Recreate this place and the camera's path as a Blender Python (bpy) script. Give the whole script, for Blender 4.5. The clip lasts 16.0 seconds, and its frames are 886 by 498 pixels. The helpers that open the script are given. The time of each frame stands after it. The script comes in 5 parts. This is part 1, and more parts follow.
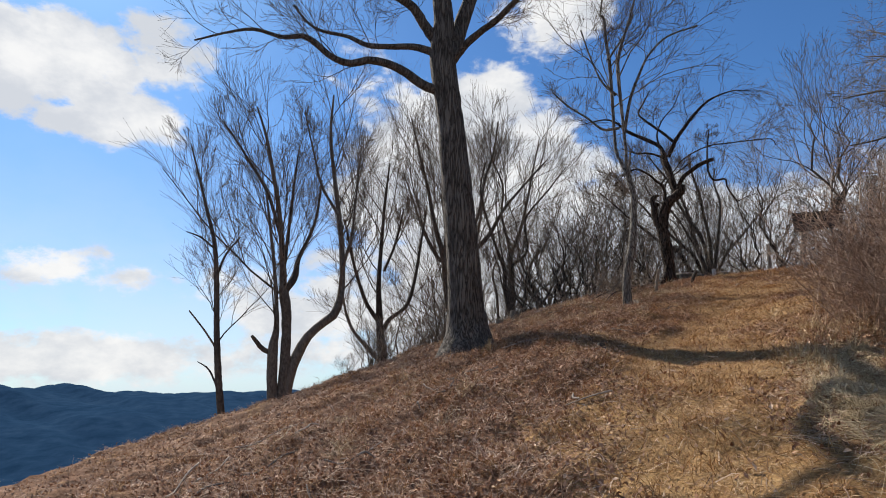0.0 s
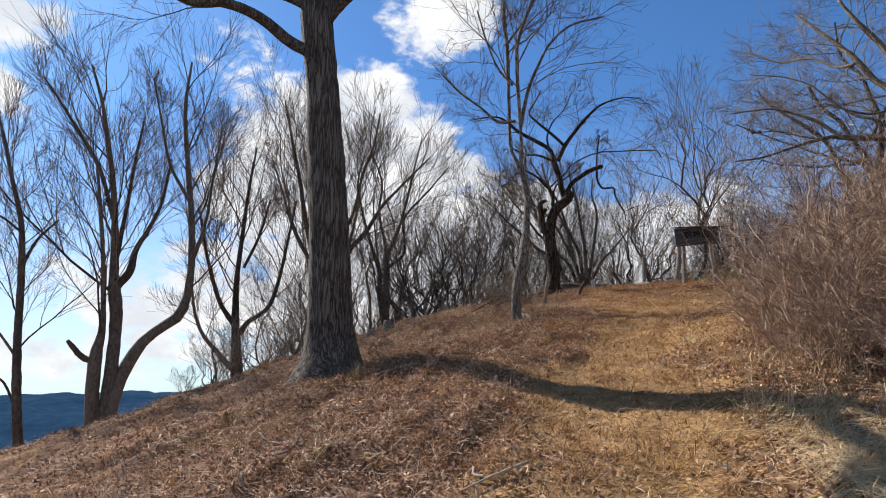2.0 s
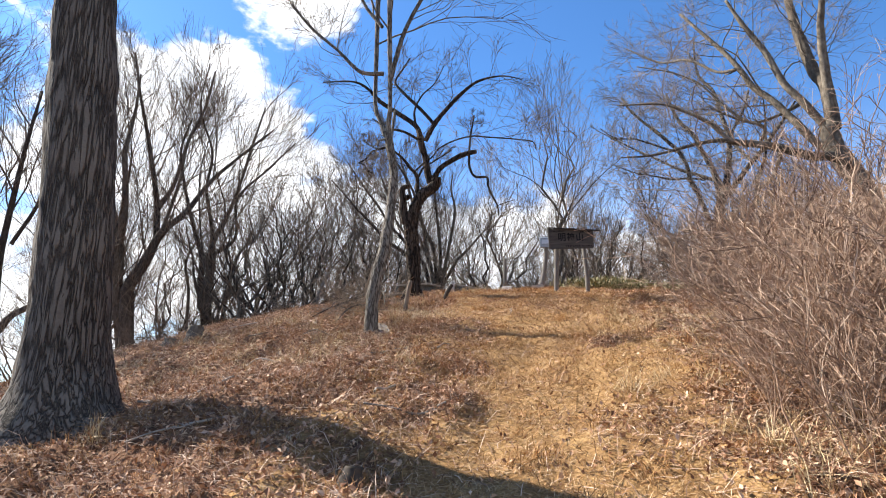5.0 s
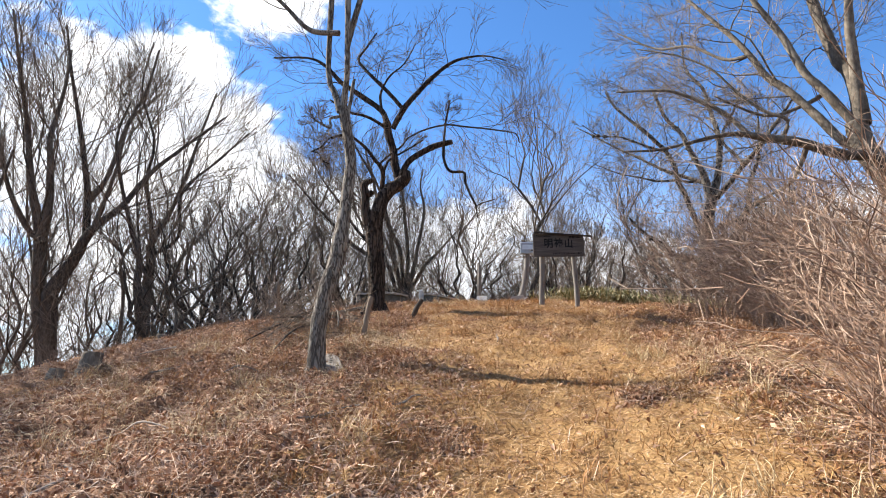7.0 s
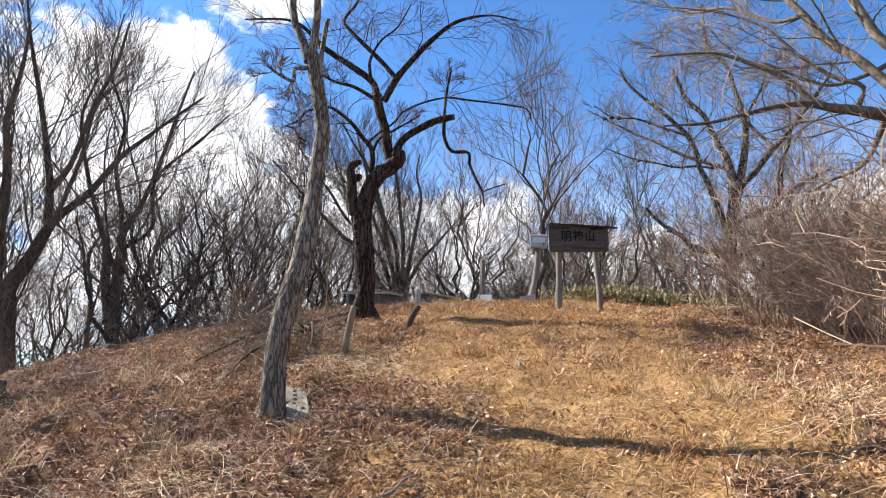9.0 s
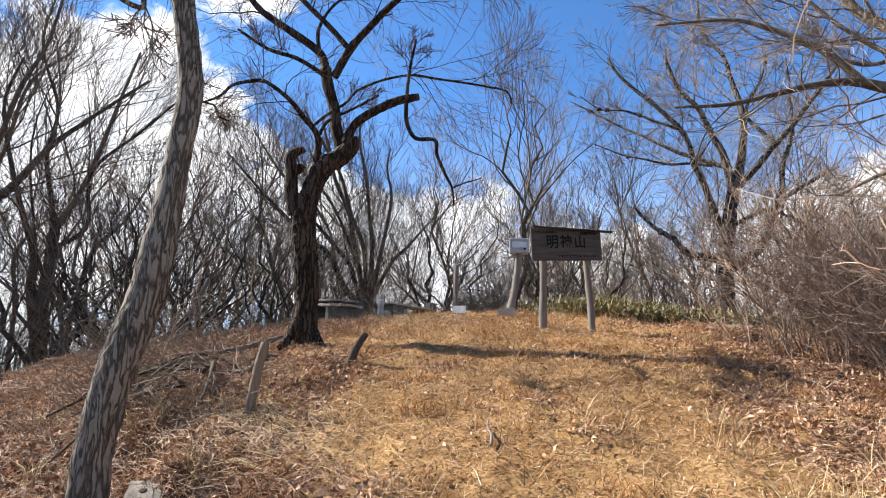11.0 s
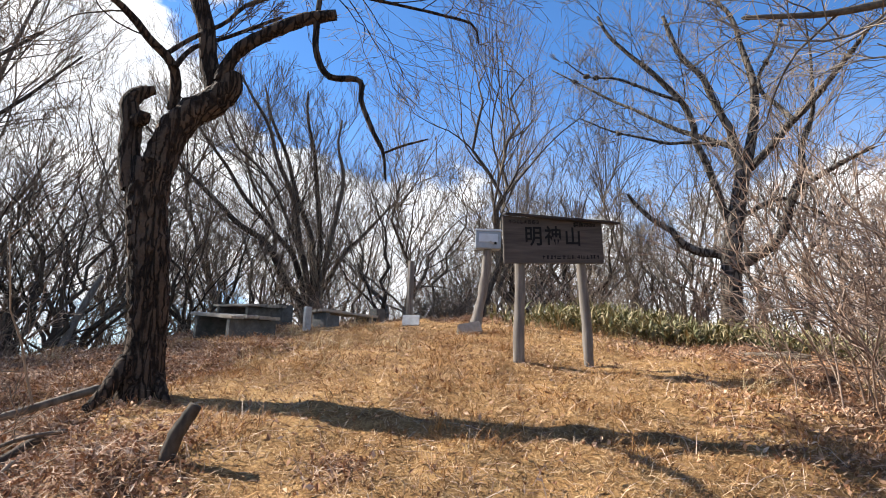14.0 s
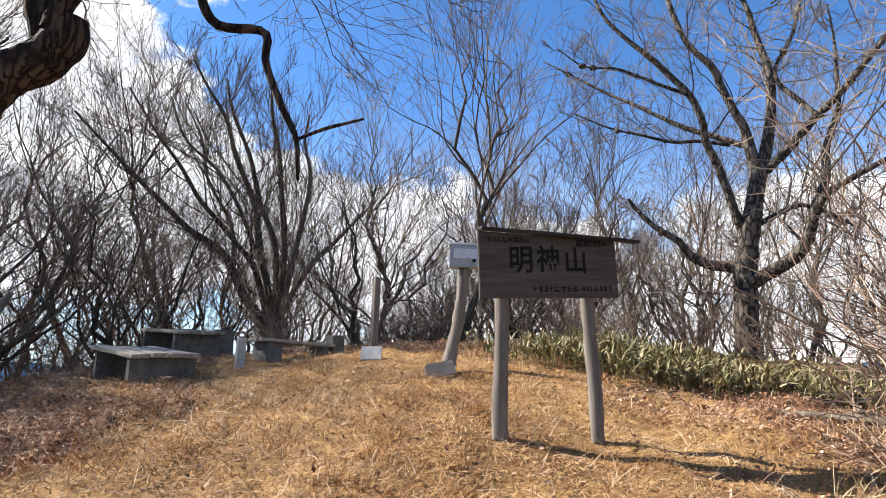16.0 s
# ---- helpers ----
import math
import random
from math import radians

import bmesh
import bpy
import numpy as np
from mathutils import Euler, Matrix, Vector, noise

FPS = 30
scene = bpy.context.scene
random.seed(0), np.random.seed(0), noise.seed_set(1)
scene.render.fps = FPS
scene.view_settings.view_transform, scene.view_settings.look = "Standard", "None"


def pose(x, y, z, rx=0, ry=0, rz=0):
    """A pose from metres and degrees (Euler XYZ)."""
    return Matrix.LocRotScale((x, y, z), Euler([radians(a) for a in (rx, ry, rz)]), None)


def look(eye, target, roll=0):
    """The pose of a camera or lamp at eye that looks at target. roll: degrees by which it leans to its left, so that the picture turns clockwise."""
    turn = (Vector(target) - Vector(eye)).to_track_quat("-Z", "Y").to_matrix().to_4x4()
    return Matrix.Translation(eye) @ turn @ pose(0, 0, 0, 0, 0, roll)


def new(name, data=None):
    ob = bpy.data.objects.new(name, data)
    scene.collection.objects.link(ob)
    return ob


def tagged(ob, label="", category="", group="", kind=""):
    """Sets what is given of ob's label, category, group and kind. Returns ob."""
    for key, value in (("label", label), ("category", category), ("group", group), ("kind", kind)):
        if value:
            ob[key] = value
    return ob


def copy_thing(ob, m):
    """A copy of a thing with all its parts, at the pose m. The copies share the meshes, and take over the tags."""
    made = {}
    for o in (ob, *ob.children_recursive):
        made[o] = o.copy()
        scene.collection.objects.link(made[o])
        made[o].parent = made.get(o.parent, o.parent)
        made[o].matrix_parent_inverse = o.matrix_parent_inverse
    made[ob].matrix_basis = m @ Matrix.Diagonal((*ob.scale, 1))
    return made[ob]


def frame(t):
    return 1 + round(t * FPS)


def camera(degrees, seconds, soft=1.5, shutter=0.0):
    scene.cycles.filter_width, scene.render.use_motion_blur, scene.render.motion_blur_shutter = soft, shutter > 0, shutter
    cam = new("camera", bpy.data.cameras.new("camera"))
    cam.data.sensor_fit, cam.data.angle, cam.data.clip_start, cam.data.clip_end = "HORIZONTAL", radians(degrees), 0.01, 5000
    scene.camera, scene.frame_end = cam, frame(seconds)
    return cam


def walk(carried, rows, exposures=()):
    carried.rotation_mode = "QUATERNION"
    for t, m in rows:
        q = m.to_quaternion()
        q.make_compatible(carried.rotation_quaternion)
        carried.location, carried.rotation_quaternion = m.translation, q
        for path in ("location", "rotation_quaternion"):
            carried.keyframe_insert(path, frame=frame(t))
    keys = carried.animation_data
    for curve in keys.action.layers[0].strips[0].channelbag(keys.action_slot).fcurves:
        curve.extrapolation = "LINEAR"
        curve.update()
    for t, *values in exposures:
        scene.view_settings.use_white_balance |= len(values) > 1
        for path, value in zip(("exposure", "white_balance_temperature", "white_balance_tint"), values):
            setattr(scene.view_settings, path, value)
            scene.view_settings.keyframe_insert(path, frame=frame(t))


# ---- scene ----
cam = camera(74.1, 16.0, soft=1.0)
METRES, EYE, TILT, LEAN, TURN = 16.0, 1.5, 13.0, 0.0, 0.0
ROWS = [
    (0.0, 0.0, 0.0, 0.0, -0.0, 0.0, -0.0),
    (0.5, 0.0002, 0.033, -0.0004, -1.89, -0.06, -0.4),
    (1.0, 0.0013, 0.0655, 0.0006, -5.08, 0.15, -1.12),
    (1.5, 0.0058, 0.0997, -0.0026, -8.72, 0.32, -1.95),
    (2.0, 0.0122, 0.1292, 0.0003, -12.11, 0.33, -2.72),
    (2.5, 0.0144, 0.1594, -0.0001, -14.76, 0.2, -3.32),
    (3.0, 0.0226, 0.1895, -0.003, -17.17, 0.33, -3.86),
    (3.5, 0.0261, 0.2196, -0.0033, -19.73, 0.34, -4.51),
    (4.0, 0.0355, 0.2514, -0.0038, -23.24, 0.55, -5.2),
    (4.5, 0.0482, 0.2796, -0.0038, -25.56, 0.81, -5.7),
    (7.0, 0.1187, 0.4289, 0.0064, -30.46, 1.39, -6.84),
    (7.5, 0.1348, 0.4521, 0.0111, -30.61, 1.51, -6.85),
    (8.0, 0.1485, 0.4804, 0.0098, -30.22, 1.25, -6.74),
    (8.5, 0.162, 0.5064, 0.012, -30.39, 0.71, -6.74),
    (9.0, 0.1748, 0.5347, 0.0128, -30.8, 0.51, -6.81),
    (9.5, 0.1935, 0.5595, 0.0148, -31.78, 0.79, -6.95),
    (10.0, 0.2119, 0.5804, 0.0196, -32.8, 0.66, -7.15),
    (12.5, 0.3074, 0.7, 0.0308, -32.62, 0.26, -7.19),
    (13.0, 0.3273, 0.7225, 0.0347, -33.0, -0.17, -7.25),
    (13.5, 0.3487, 0.7458, 0.0364, -33.95, -0.5, -7.5),
    (14.0, 0.3732, 0.7669, 0.037, -35.22, -0.34, -7.72),
    (14.5, 0.3953, 0.7887, 0.0393, -36.45, -0.26, -7.96),
    (15.0, 0.4175, 0.812, 0.0461, -37.59, -0.11, -8.17),
    (15.5, 0.4387, 0.8318, 0.0486, -37.29, 0.11, -8.14),
    (16.0, 0.4549, 0.8531, 0.0517, -36.28, 0.04, -7.95),
]
walk(cam, [(t, pose(0, 0, EYE, TILT, LEAN, TURN) @ pose(METRES * x, METRES * y, METRES * z, 90 + pitch, roll, yaw)) for t, x, y, z, yaw, pitch, roll in ROWS],
     exposures=[(0.0, 0.65), (2.0, 0.9), (3.5, 1.4), (7.0, 1.6), (10.0, 1.5), (13.0, 1.45), (16.0, 1.45)])


# ---- light ----
SUN_AZ, SUN_EL = -36.0, 40.0      # degrees clockwise from +y, and above the horizon
sun_data = bpy.data.lights.new("sun", "SUN")
sun_data.energy, sun_data.angle, sun_data.color = 5.0, radians(0.53), (1.0, 0.94, 0.85)
sun_way = Vector((math.sin(radians(SUN_AZ)) * math.cos(radians(SUN_EL)), math.cos(radians(SUN_AZ)) * math.cos(radians(SUN_EL)), math.sin(radians(SUN_EL))))
new("sun", sun_data).matrix_world = look((0, 0, 40), Vector((0, 0, 40)) - sun_way)

world = bpy.data.worlds.new("sky")
scene.world = world
world.use_nodes = True


class Nodes:
    """Shortcuts for building node trees."""

    def __init__(self, tree):
        self.tree = tree
        tree.nodes.clear()

    def add(self, kind, inputs=(), **settings):
        n = self.tree.nodes.new(kind)
        for key, value in settings.items():
            setattr(n, key, value)
        for key, value in dict(inputs).items():
            if isinstance(value, bpy.types.NodeSocket):
                self.tree.links.new(value, n.inputs[key])
            else:
                n.inputs[key].default_value = value
        return n

    def maths(self, op, a, b=0.0, c=0.0, clamp=False):
        return self.add("ShaderNodeMath", {0: a, 1: b, 2: c}, operation=op, use_clamp=clamp).outputs[0]

    def mix(self, fac, a, b, blend="MIX"):
        n = self.add("ShaderNodeMix", {0: fac, 6: a, 7: b}, data_type="RGBA", blend_type=blend)
        return n.outputs[2]

    def noise(self, vec, scale, detail=4.0, rough=0.6):
        return self.add("ShaderNodeTexNoise", {"Vector": vec, "Scale": scale, "Detail": detail, "Roughness": rough}).outputs["Fac"]

    def ramp(self, fac, stops):
        n = self.add("ShaderNodeValToRGB", {"Fac": fac})
        el = n.color_ramp.elements
        while len(el) < len(stops):
            el.new(0.5)
        for e, (at, c) in zip(el, stops):
            e.position, e.color = at, (*c, 1)
        return n.outputs["Color"]

    def span(self, v, a, b):
        return self.add("ShaderNodeMapRange", {"Value": v, "From Min": a, "From Max": b}, interpolation_type="SMOOTHSTEP").outputs[0]


def sky_point(az, el):
    return Vector((math.sin(radians(az)) * math.cos(radians(el)), math.cos(radians(az)) * math.cos(radians(el)), math.sin(radians(el))))


def build_sky():
    k = Nodes(world.node_tree)
    sky = k.add("ShaderNodeTexSky", sky_type="NISHITA", sun_disc=False, sun_elevation=radians(SUN_EL), sun_rotation=radians(SUN_AZ),
                altitude=750, air_density=1.0, dust_density=0.6, ozone_density=2.0)
    way = k.add("ShaderNodeTexCoord").outputs["Generated"]
    # clouds: az, el, half width, half height in degrees, weight
    clouds = [(-39, 25, 9, 5.5, 1.7), (-33, 22, 7, 3.2, 1.4), (-31, 2.2, 18, 2.6, 0.9), (-36, 9.5, 9, 2.0, 0.5), (-22, 9.0, 10, 1.6, 0.4), (-27.6, 28.4, 2.6, 2.0, 0.2),
              (0, 20, 11, 9.5, 1.7), (4, 26, 6, 5, 1.3), (8, 12, 16, 9, 1.8), (-5, 7, 14, 6, 1.0), (8, 21, 9, 6.5, 1.5), (20, 13, 14, 8, 1.7), (12.5, 34, 6, 4, 0.7), (28, 9, 20, 9.5, 1.7), (-8, 30, 3, 2, 0.3),
              (45, 5, 28, 9.5, 1.6), (80, 6, 34, 10.5, 1.6), (150, 25, 40, 12, 1.0), (-120, 20, 30, 9, 1.0)]
    total = None
    for az, el, wide, high, weight in clouds:
        c = sky_point(az, el)
        side = Vector((c.y, -c.x, 0)).normalized()
        over = side.cross(c).normalized()
        rel = k.add("ShaderNodeVectorMath", {0: way, 1: c}, operation="SUBTRACT").outputs[0]
        a = k.add("ShaderNodeVectorMath", {0: rel, 1: side / math.sin(radians(wide))}, operation="DOT_PRODUCT").outputs["Value"]
        b = k.add("ShaderNodeVectorMath", {0: rel, 1: over / math.sin(radians(high))}, operation="DOT_PRODUCT").outputs["Value"]
        f = k.add("ShaderNodeVectorMath", {0: rel, 1: rel}, operation="DOT_PRODUCT").outputs["Value"]
        q = k.maths("ADD", k.maths("MULTIPLY", a, a), k.maths("MULTIPLY", b, b))
        q = k.maths("ADD", q, k.maths("MULTIPLY", f, 1.2))
        blob = k.maths("MULTIPLY", k.maths("SUBTRACT", 1.0, q), weight)
        total = blob if total is None else k.maths("MAXIMUM", total, blob)
    stretched = k.add("ShaderNodeMapping", {"Vector": way, "Scale": (1, 1, 1.7)}).outputs[0]
    puff = k.noise(stretched, 6.0, 9.0, 0.58)
    field = k.maths("ADD", k.maths("MAXIMUM", total, -1.0), k.maths("ADD", k.maths("MULTIPLY", k.maths("SUBTRACT", puff, 0.5), 3.8), k.maths("MULTIPLY", k.maths("SUBTRACT", k.noise(stretched, 21.0, 8.0, 0.62), 0.5), 2.0)))
    cover = k.span(field, -0.05, 0.65)
    shade = k.span(k.noise(stretched, 9.0, 6.0, 0.6), 0.35, 0.7)
    white = k.mix(shade, (7.8, 8.1, 8.6, 1), (11.2, 11.1, 10.9, 1))
    # thin veil low over the horizon
    up = k.add("ShaderNodeSeparateXYZ", {0: way}).outputs["Z"]
    veil = k.maths("MULTIPLY", k.maths("SUBTRACT", 1.0, k.span(up, -0.02, 0.46)), k.span(k.noise(stretched, 3.0, 5.0, 0.6), 0.1, 0.65))
    blue = k.mix(1.0, sky.outputs[0], (0.66, 1.1, 1.52, 1), "MULTIPLY")
    col = k.mix(k.maths("MULTIPLY", veil, 0.7), blue, (8.6, 9.4, 10.6, 1))
    col = k.mix(k.maths("MULTIPLY", cover, 0.96), col, white)
    k.add("ShaderNodeOutputWorld", {0: k.add("ShaderNodeBackground", {"Color": col, "Strength": 0.055}).outputs[0]})


build_sky()


# ---- materials ----
def material(name, colours, scale=8.0, rough=0.85, bump=0.3, stretch=(1, 1, 1), coarse=0.7, metal=0.0, island=0.0, each=0.0, depth=0.01, detail=6.0):
    """colours: dark to light, mixed by noise at two scales; island / each: variation from piece to piece."""
    m = bpy.data.materials.new(name)
    m.use_nodes = True
    k = Nodes(m.node_tree)
    at = k.add("ShaderNodeMapping", {"Vector": k.add("ShaderNodeTexCoord").outputs["Object"], "Scale": stretch}).outputs[0]
    fine = k.noise(at, scale, detail, 0.65)
    wide = k.noise(at, coarse, 3.0, 0.55)
    v = k.maths("ADD", k.maths("MULTIPLY", fine, 0.65), k.maths("MULTIPLY", wide, 0.35))
    if island:
        r = k.add("ShaderNodeNewGeometry").outputs["Random Per Island"]
        v = k.maths("ADD", k.maths("MULTIPLY", v, 1 - island), k.maths("MULTIPLY", r, island))
    if each:
        r = k.add("ShaderNodeObjectInfo").outputs["Random"]
        v = k.maths("ADD", v, k.maths("MULTIPLY", k.maths("SUBTRACT", r, 0.5), each))
    lo, hi = (0.0, 1.0) if island else (0.3, 0.7)
    stops = [(lo + (hi - lo) * i / (len(colours) - 1), c) for i, c in enumerate(colours)]
    col = k.ramp(v, stops)
    bsdf = k.add("ShaderNodeBsdfPrincipled", {"Base Color": col, "Roughness": rough, "Metallic": metal})
    bsdf.inputs["Specular IOR Level"].default_value = 0.25
    if bump:
        k.tree.links.new(k.add("ShaderNodeBump", {"Height": fine, "Strength": bump, "Distance": depth}).outputs[0], bsdf.inputs["Normal"])
    k.add("ShaderNodeOutputMaterial", {0: bsdf.outputs[0]})
    return m


def furrowed(name, colours, scale, depth=0.03, tall=0.075):
    """Bark with upright furrows."""
    m = bpy.data.materials.new(name)
    m.use_nodes = True
    k = Nodes(m.node_tree)
    obj = k.add("ShaderNodeTexCoord").outputs["Object"]
    at = k.add("ShaderNodeMapping", {"Vector": obj, "Scale": (1, 1, tall)}).outputs[0]
    warp = k.noise(at, scale * 0.6, 3.0)
    moved = k.add("ShaderNodeVectorMath", {0: at, 1: k.add("ShaderNodeCombineXYZ", {0: k.maths("MULTIPLY", warp, 0.2), 1: k.maths("MULTIPLY", warp, -0.17)}).outputs[0]}, operation="ADD").outputs[0]
    vor = k.add("ShaderNodeTexVoronoi", {"Vector": moved, "Scale": scale}, feature="DISTANCE_TO_EDGE").outputs["Distance"]
    ridge = k.span(k.maths("ADD", vor, k.maths("MULTIPLY", k.maths("SUBTRACT", k.noise(at, scale * 2.2, 4.0), 0.5), 0.22)), -0.04, 0.2)
    grain = k.noise(obj, 45.0, 5.0)
    patch = k.noise(obj, 1.3, 3.0)
    v = k.maths("ADD", k.maths("MULTIPLY", ridge, 0.5), k.maths("ADD", k.maths("MULTIPLY", grain, 0.35), k.maths("MULTIPLY", k.maths("SUBTRACT", patch, 0.5), 0.5)))
    col = k.ramp(v, [(0.1 + 0.7 * i / (len(colours) - 1), c) for i, c in enumerate(colours)])
    height = k.maths("ADD", ridge, k.maths("MULTIPLY", grain, 0.25))
    bsdf = k.add("ShaderNodeBsdfPrincipled", {"Base Color": col, "Roughness": 0.92, "Normal": k.add("ShaderNodeBump", {"Height": height, "Strength": 0.9, "Distance": depth}).outputs[0]})
    bsdf.inputs["Specular IOR Level"].default_value = 0.15
    k.add("ShaderNodeOutputMaterial", {0: bsdf.outputs[0]})
    return m


BARK_TALL = furrowed("bark_furrowed", [(0.0213, 0.0172, 0.0139), (0.0984, 0.082, 0.0681), (0.172, 0.148, 0.123)], 21.0, 0.035, 0.06)
BARK_SLIM = furrowed("bark_grey", [(0.04, 0.032, 0.0256), (0.12, 0.1, 0.08), (0.272, 0.24, 0.2)], 24.0, 0.012, 0.16)
BARK_GNARLED = furrowed("bark_dark_red", [(0.00778, 0.00583, 0.00454), (0.0324, 0.0221, 0.0162), (0.0972, 0.068, 0.0486)], 15.0, 0.03, 0.12)
BARK_PALE = material("bark_pale", [(0.0324, 0.0245, 0.0187), (0.122, 0.0972, 0.072), (0.288, 0.241, 0.187)], 14.0, 0.9, 0.6, (1, 1, 0.5), each=0.1)
BARK_NEST = furrowed("bark_patched", [(0.0176, 0.0136, 0.0106), (0.063, 0.0504, 0.0403), (0.192, 0.164, 0.134)], 9.0, 0.02, 0.3)
BARK_DARK = material("bark_dark", [(0.0234, 0.018, 0.0135), (0.0765, 0.0602, 0.0467), (0.18, 0.149, 0.117)], 14.0, 0.9, 0.6, (1, 1, 0.4), each=0.25)
TWIG_DARK = material("twig_dark", [(0.0504, 0.0363, 0.0262), (0.242, 0.182, 0.133)], 5.0, 0.85, 0, island=0.5)
TWIG_GREY = material("twig_grey", [(0.072, 0.0528, 0.0376), (0.336, 0.26, 0.192)], 5.0, 0.85, 0, island=0.5)
TWIG_RED = material("twig_brown", [(0.0595, 0.0323, 0.0213), (0.255, 0.157, 0.102), (0.561, 0.425, 0.315)], 5.0, 0.85, 0, island=0.8)
TWIG_BROWN = material("twig_reddish", [(0.068, 0.0425, 0.0306), (0.238, 0.162, 0.119), (0.468, 0.357, 0.272)], 5.0, 0.85, 0, island=0.8)
STRAW = material("straw", [(0.0949, 0.044, 0.0198), (0.317, 0.178, 0.0783), (0.506, 0.333, 0.172), (0.634, 0.485, 0.326)], 0.9, 0.8, 0, island=0.75, coarse=0.35)
PALE_GRASS = material("pale_grass", [(0.241, 0.155, 0.0741), (0.473, 0.353, 0.195), (0.619, 0.499, 0.312)], 2.0, 0.75, 0, island=0.8)
RUSTY = material("rusty_grass", [(0.112, 0.0473, 0.0195), (0.344, 0.172, 0.0624), (0.533, 0.327, 0.133)], 0.8, 0.8, 0, island=0.6, coarse=0.5)
LITTER = material("litter", [(0.0603, 0.0253, 0.0156), (0.25, 0.123, 0.064), (0.482, 0.287, 0.168), (0.672, 0.507, 0.369)], 1.2, 0.75, 0, island=0.75, coarse=0.4)
STEMS = material("dead_stem", [(0.07, 0.036, 0.025), (0.33, 0.205, 0.135), (0.68, 0.53, 0.4)], 2.0, 0.8, 0, island=0.85)
SASA = material("sasa_leaf", [(0.045, 0.05, 0.018), (0.13, 0.125, 0.048), (0.27, 0.22, 0.105), (0.44, 0.35, 0.21)], 3.0, 0.55, 0, island=0.85)
WEATHERED = material("weathered_wood", [(0.068, 0.056, 0.048), (0.16, 0.138, 0.118), (0.264, 0.236, 0.208)], 16.0, 0.88, 0.5, (1, 1, 0.12), each=0.1)
STAKE_WOOD = material("stake_wood", [(0.05, 0.036, 0.026), (0.15, 0.11, 0.08), (0.3, 0.235, 0.175)], 18.0, 0.9, 0.5, (1, 1, 0.12))
PLANK_WOOD = material("plank_wood", [(0.112, 0.092, 0.072), (0.288, 0.248, 0.2), (0.44, 0.4, 0.344)], 16.0, 0.88, 0.5, (0.15, 1.2, 1), each=0.15)
BOARD_WOOD = material("board_wood", [(0.042, 0.034, 0.029), (0.08, 0.065, 0.056), (0.12, 0.1, 0.087)], 14.0, 0.85, 0.35, (0.14, 1, 1.4))
ROOF_WOOD = material("roof_wood", [(0.018, 0.015, 0.014), (0.05, 0.042, 0.038)], 12.0, 0.8, 0.4, (0.2, 1, 1))
INK = material("ink", [(0.004, 0.004, 0.004), (0.009, 0.008, 0.008)], 30.0, 0.8, 0)
CONCRETE = material("concrete", [(0.05, 0.05, 0.045), (0.11, 0.105, 0.097), (0.2, 0.19, 0.175)], 9.0, 0.92, 0.35)
STONE_PALE = material("stone_pale", [(0.24, 0.228, 0.212), (0.384, 0.372, 0.352), (0.496, 0.488, 0.472)], 12.0, 0.85, 0.2)
STONE_BROWN = material("stone_brown", [(0.2, 0.16, 0.12), (0.336, 0.28, 0.224), (0.44, 0.384, 0.32)], 12.0, 0.9, 0.3)
METAL = material("grey_metal", [(0.24, 0.256, 0.272), (0.36, 0.376, 0.4)], 10.0, 0.45, 0.05, metal=0.3)
METAL_PALE = material("pale_panel", [(0.44, 0.48, 0.528), (0.6, 0.632, 0.672)], 10.0, 0.4, 0.0)


# ---- ground ----
RIDGE = (-0.134, 1.463, 1.889, -0.64, 1.039, 0.183, 0.186, -0.483, 0.052, -0.19)
wave_rng = np.random.default_rng(5)
WAVES = [(a, 2 * math.pi / w, t, p) for a, w, t, p in zip((0.03, 0.03, 0.03, 0.03, 0.025, 0.02, 0.015, 0.012), (3.4, 2.6, 1.9, 1.4, 0.95, 0.7, 0.5, 0.37), wave_rng.uniform(0, 6.28, 8), wave_rng.uniform(0, 6.28, 8))]
PATH_LINE = [(1.5, 1.5, 1.2), (2.1, 4.9, 1.3), (2.9, 7.3, 1.4), (4.2, 9.1, 1.6), (5.4, 10.2, 1.75), (7.2, 13.0, 2.0), (9.4, 16.2, 3.0), (10.8, 19.0, 3.6)]
BARE = [(7.7, 20.2, 0.6), (8.7, 19.3, 0.45), (9.6, 18.3, 0.35), (7.3, 18.6, 0.4), (7.5, 13.5, 0.42), (7.15, 12.7, 0.33), (7.8, 18.9, 0.4), (7.7, 15.2, 0.3), (9.0, 20.2, 0.5), (3.4, 9.6, 0.3), (4.4, 10.7, 0.28), (6.0, 10.2, 0.25)]


def soft_clamp(v, lo, hi, s=1.5):
    a = lo + s * np.logaddexp(0, (v - lo) / s)
    return hi - s * np.logaddexp(0, (hi - a) / s)


def lawn(x, y):
    """1 on the mown path and summit, 0 in the leaf litter."""
    best = np.full(np.shape(x), -9.0)
    for (ax, ay, aw), (bx, by, bw) in zip(PATH_LINE, PATH_LINE[1:]):
        f = np.clip(((x - ax) * (bx - ax) + (y - ay) * (by - ay)) / ((bx - ax) ** 2 + (by - ay) ** 2), 0, 1)
        d = np.hypot(x - ax - f * (bx - ax), y - ay - f * (by - ay))
        best = np.maximum(best, (aw + f * (bw - aw)) - d)
    wob = 0.28 * np.sin(1.9 * x + 1.1 * y) + 0.2 * np.sin(3.7 * x - 2.9 * y + 1)
    worn = sum(1.1 * np.exp(-((x - cx) ** 2 + (y - cy) ** 2) / r ** 2) for cx, cy, r in BARE)
    return np.clip((best + wob) / 1.5 + 0.4 - worn, 0, 1)


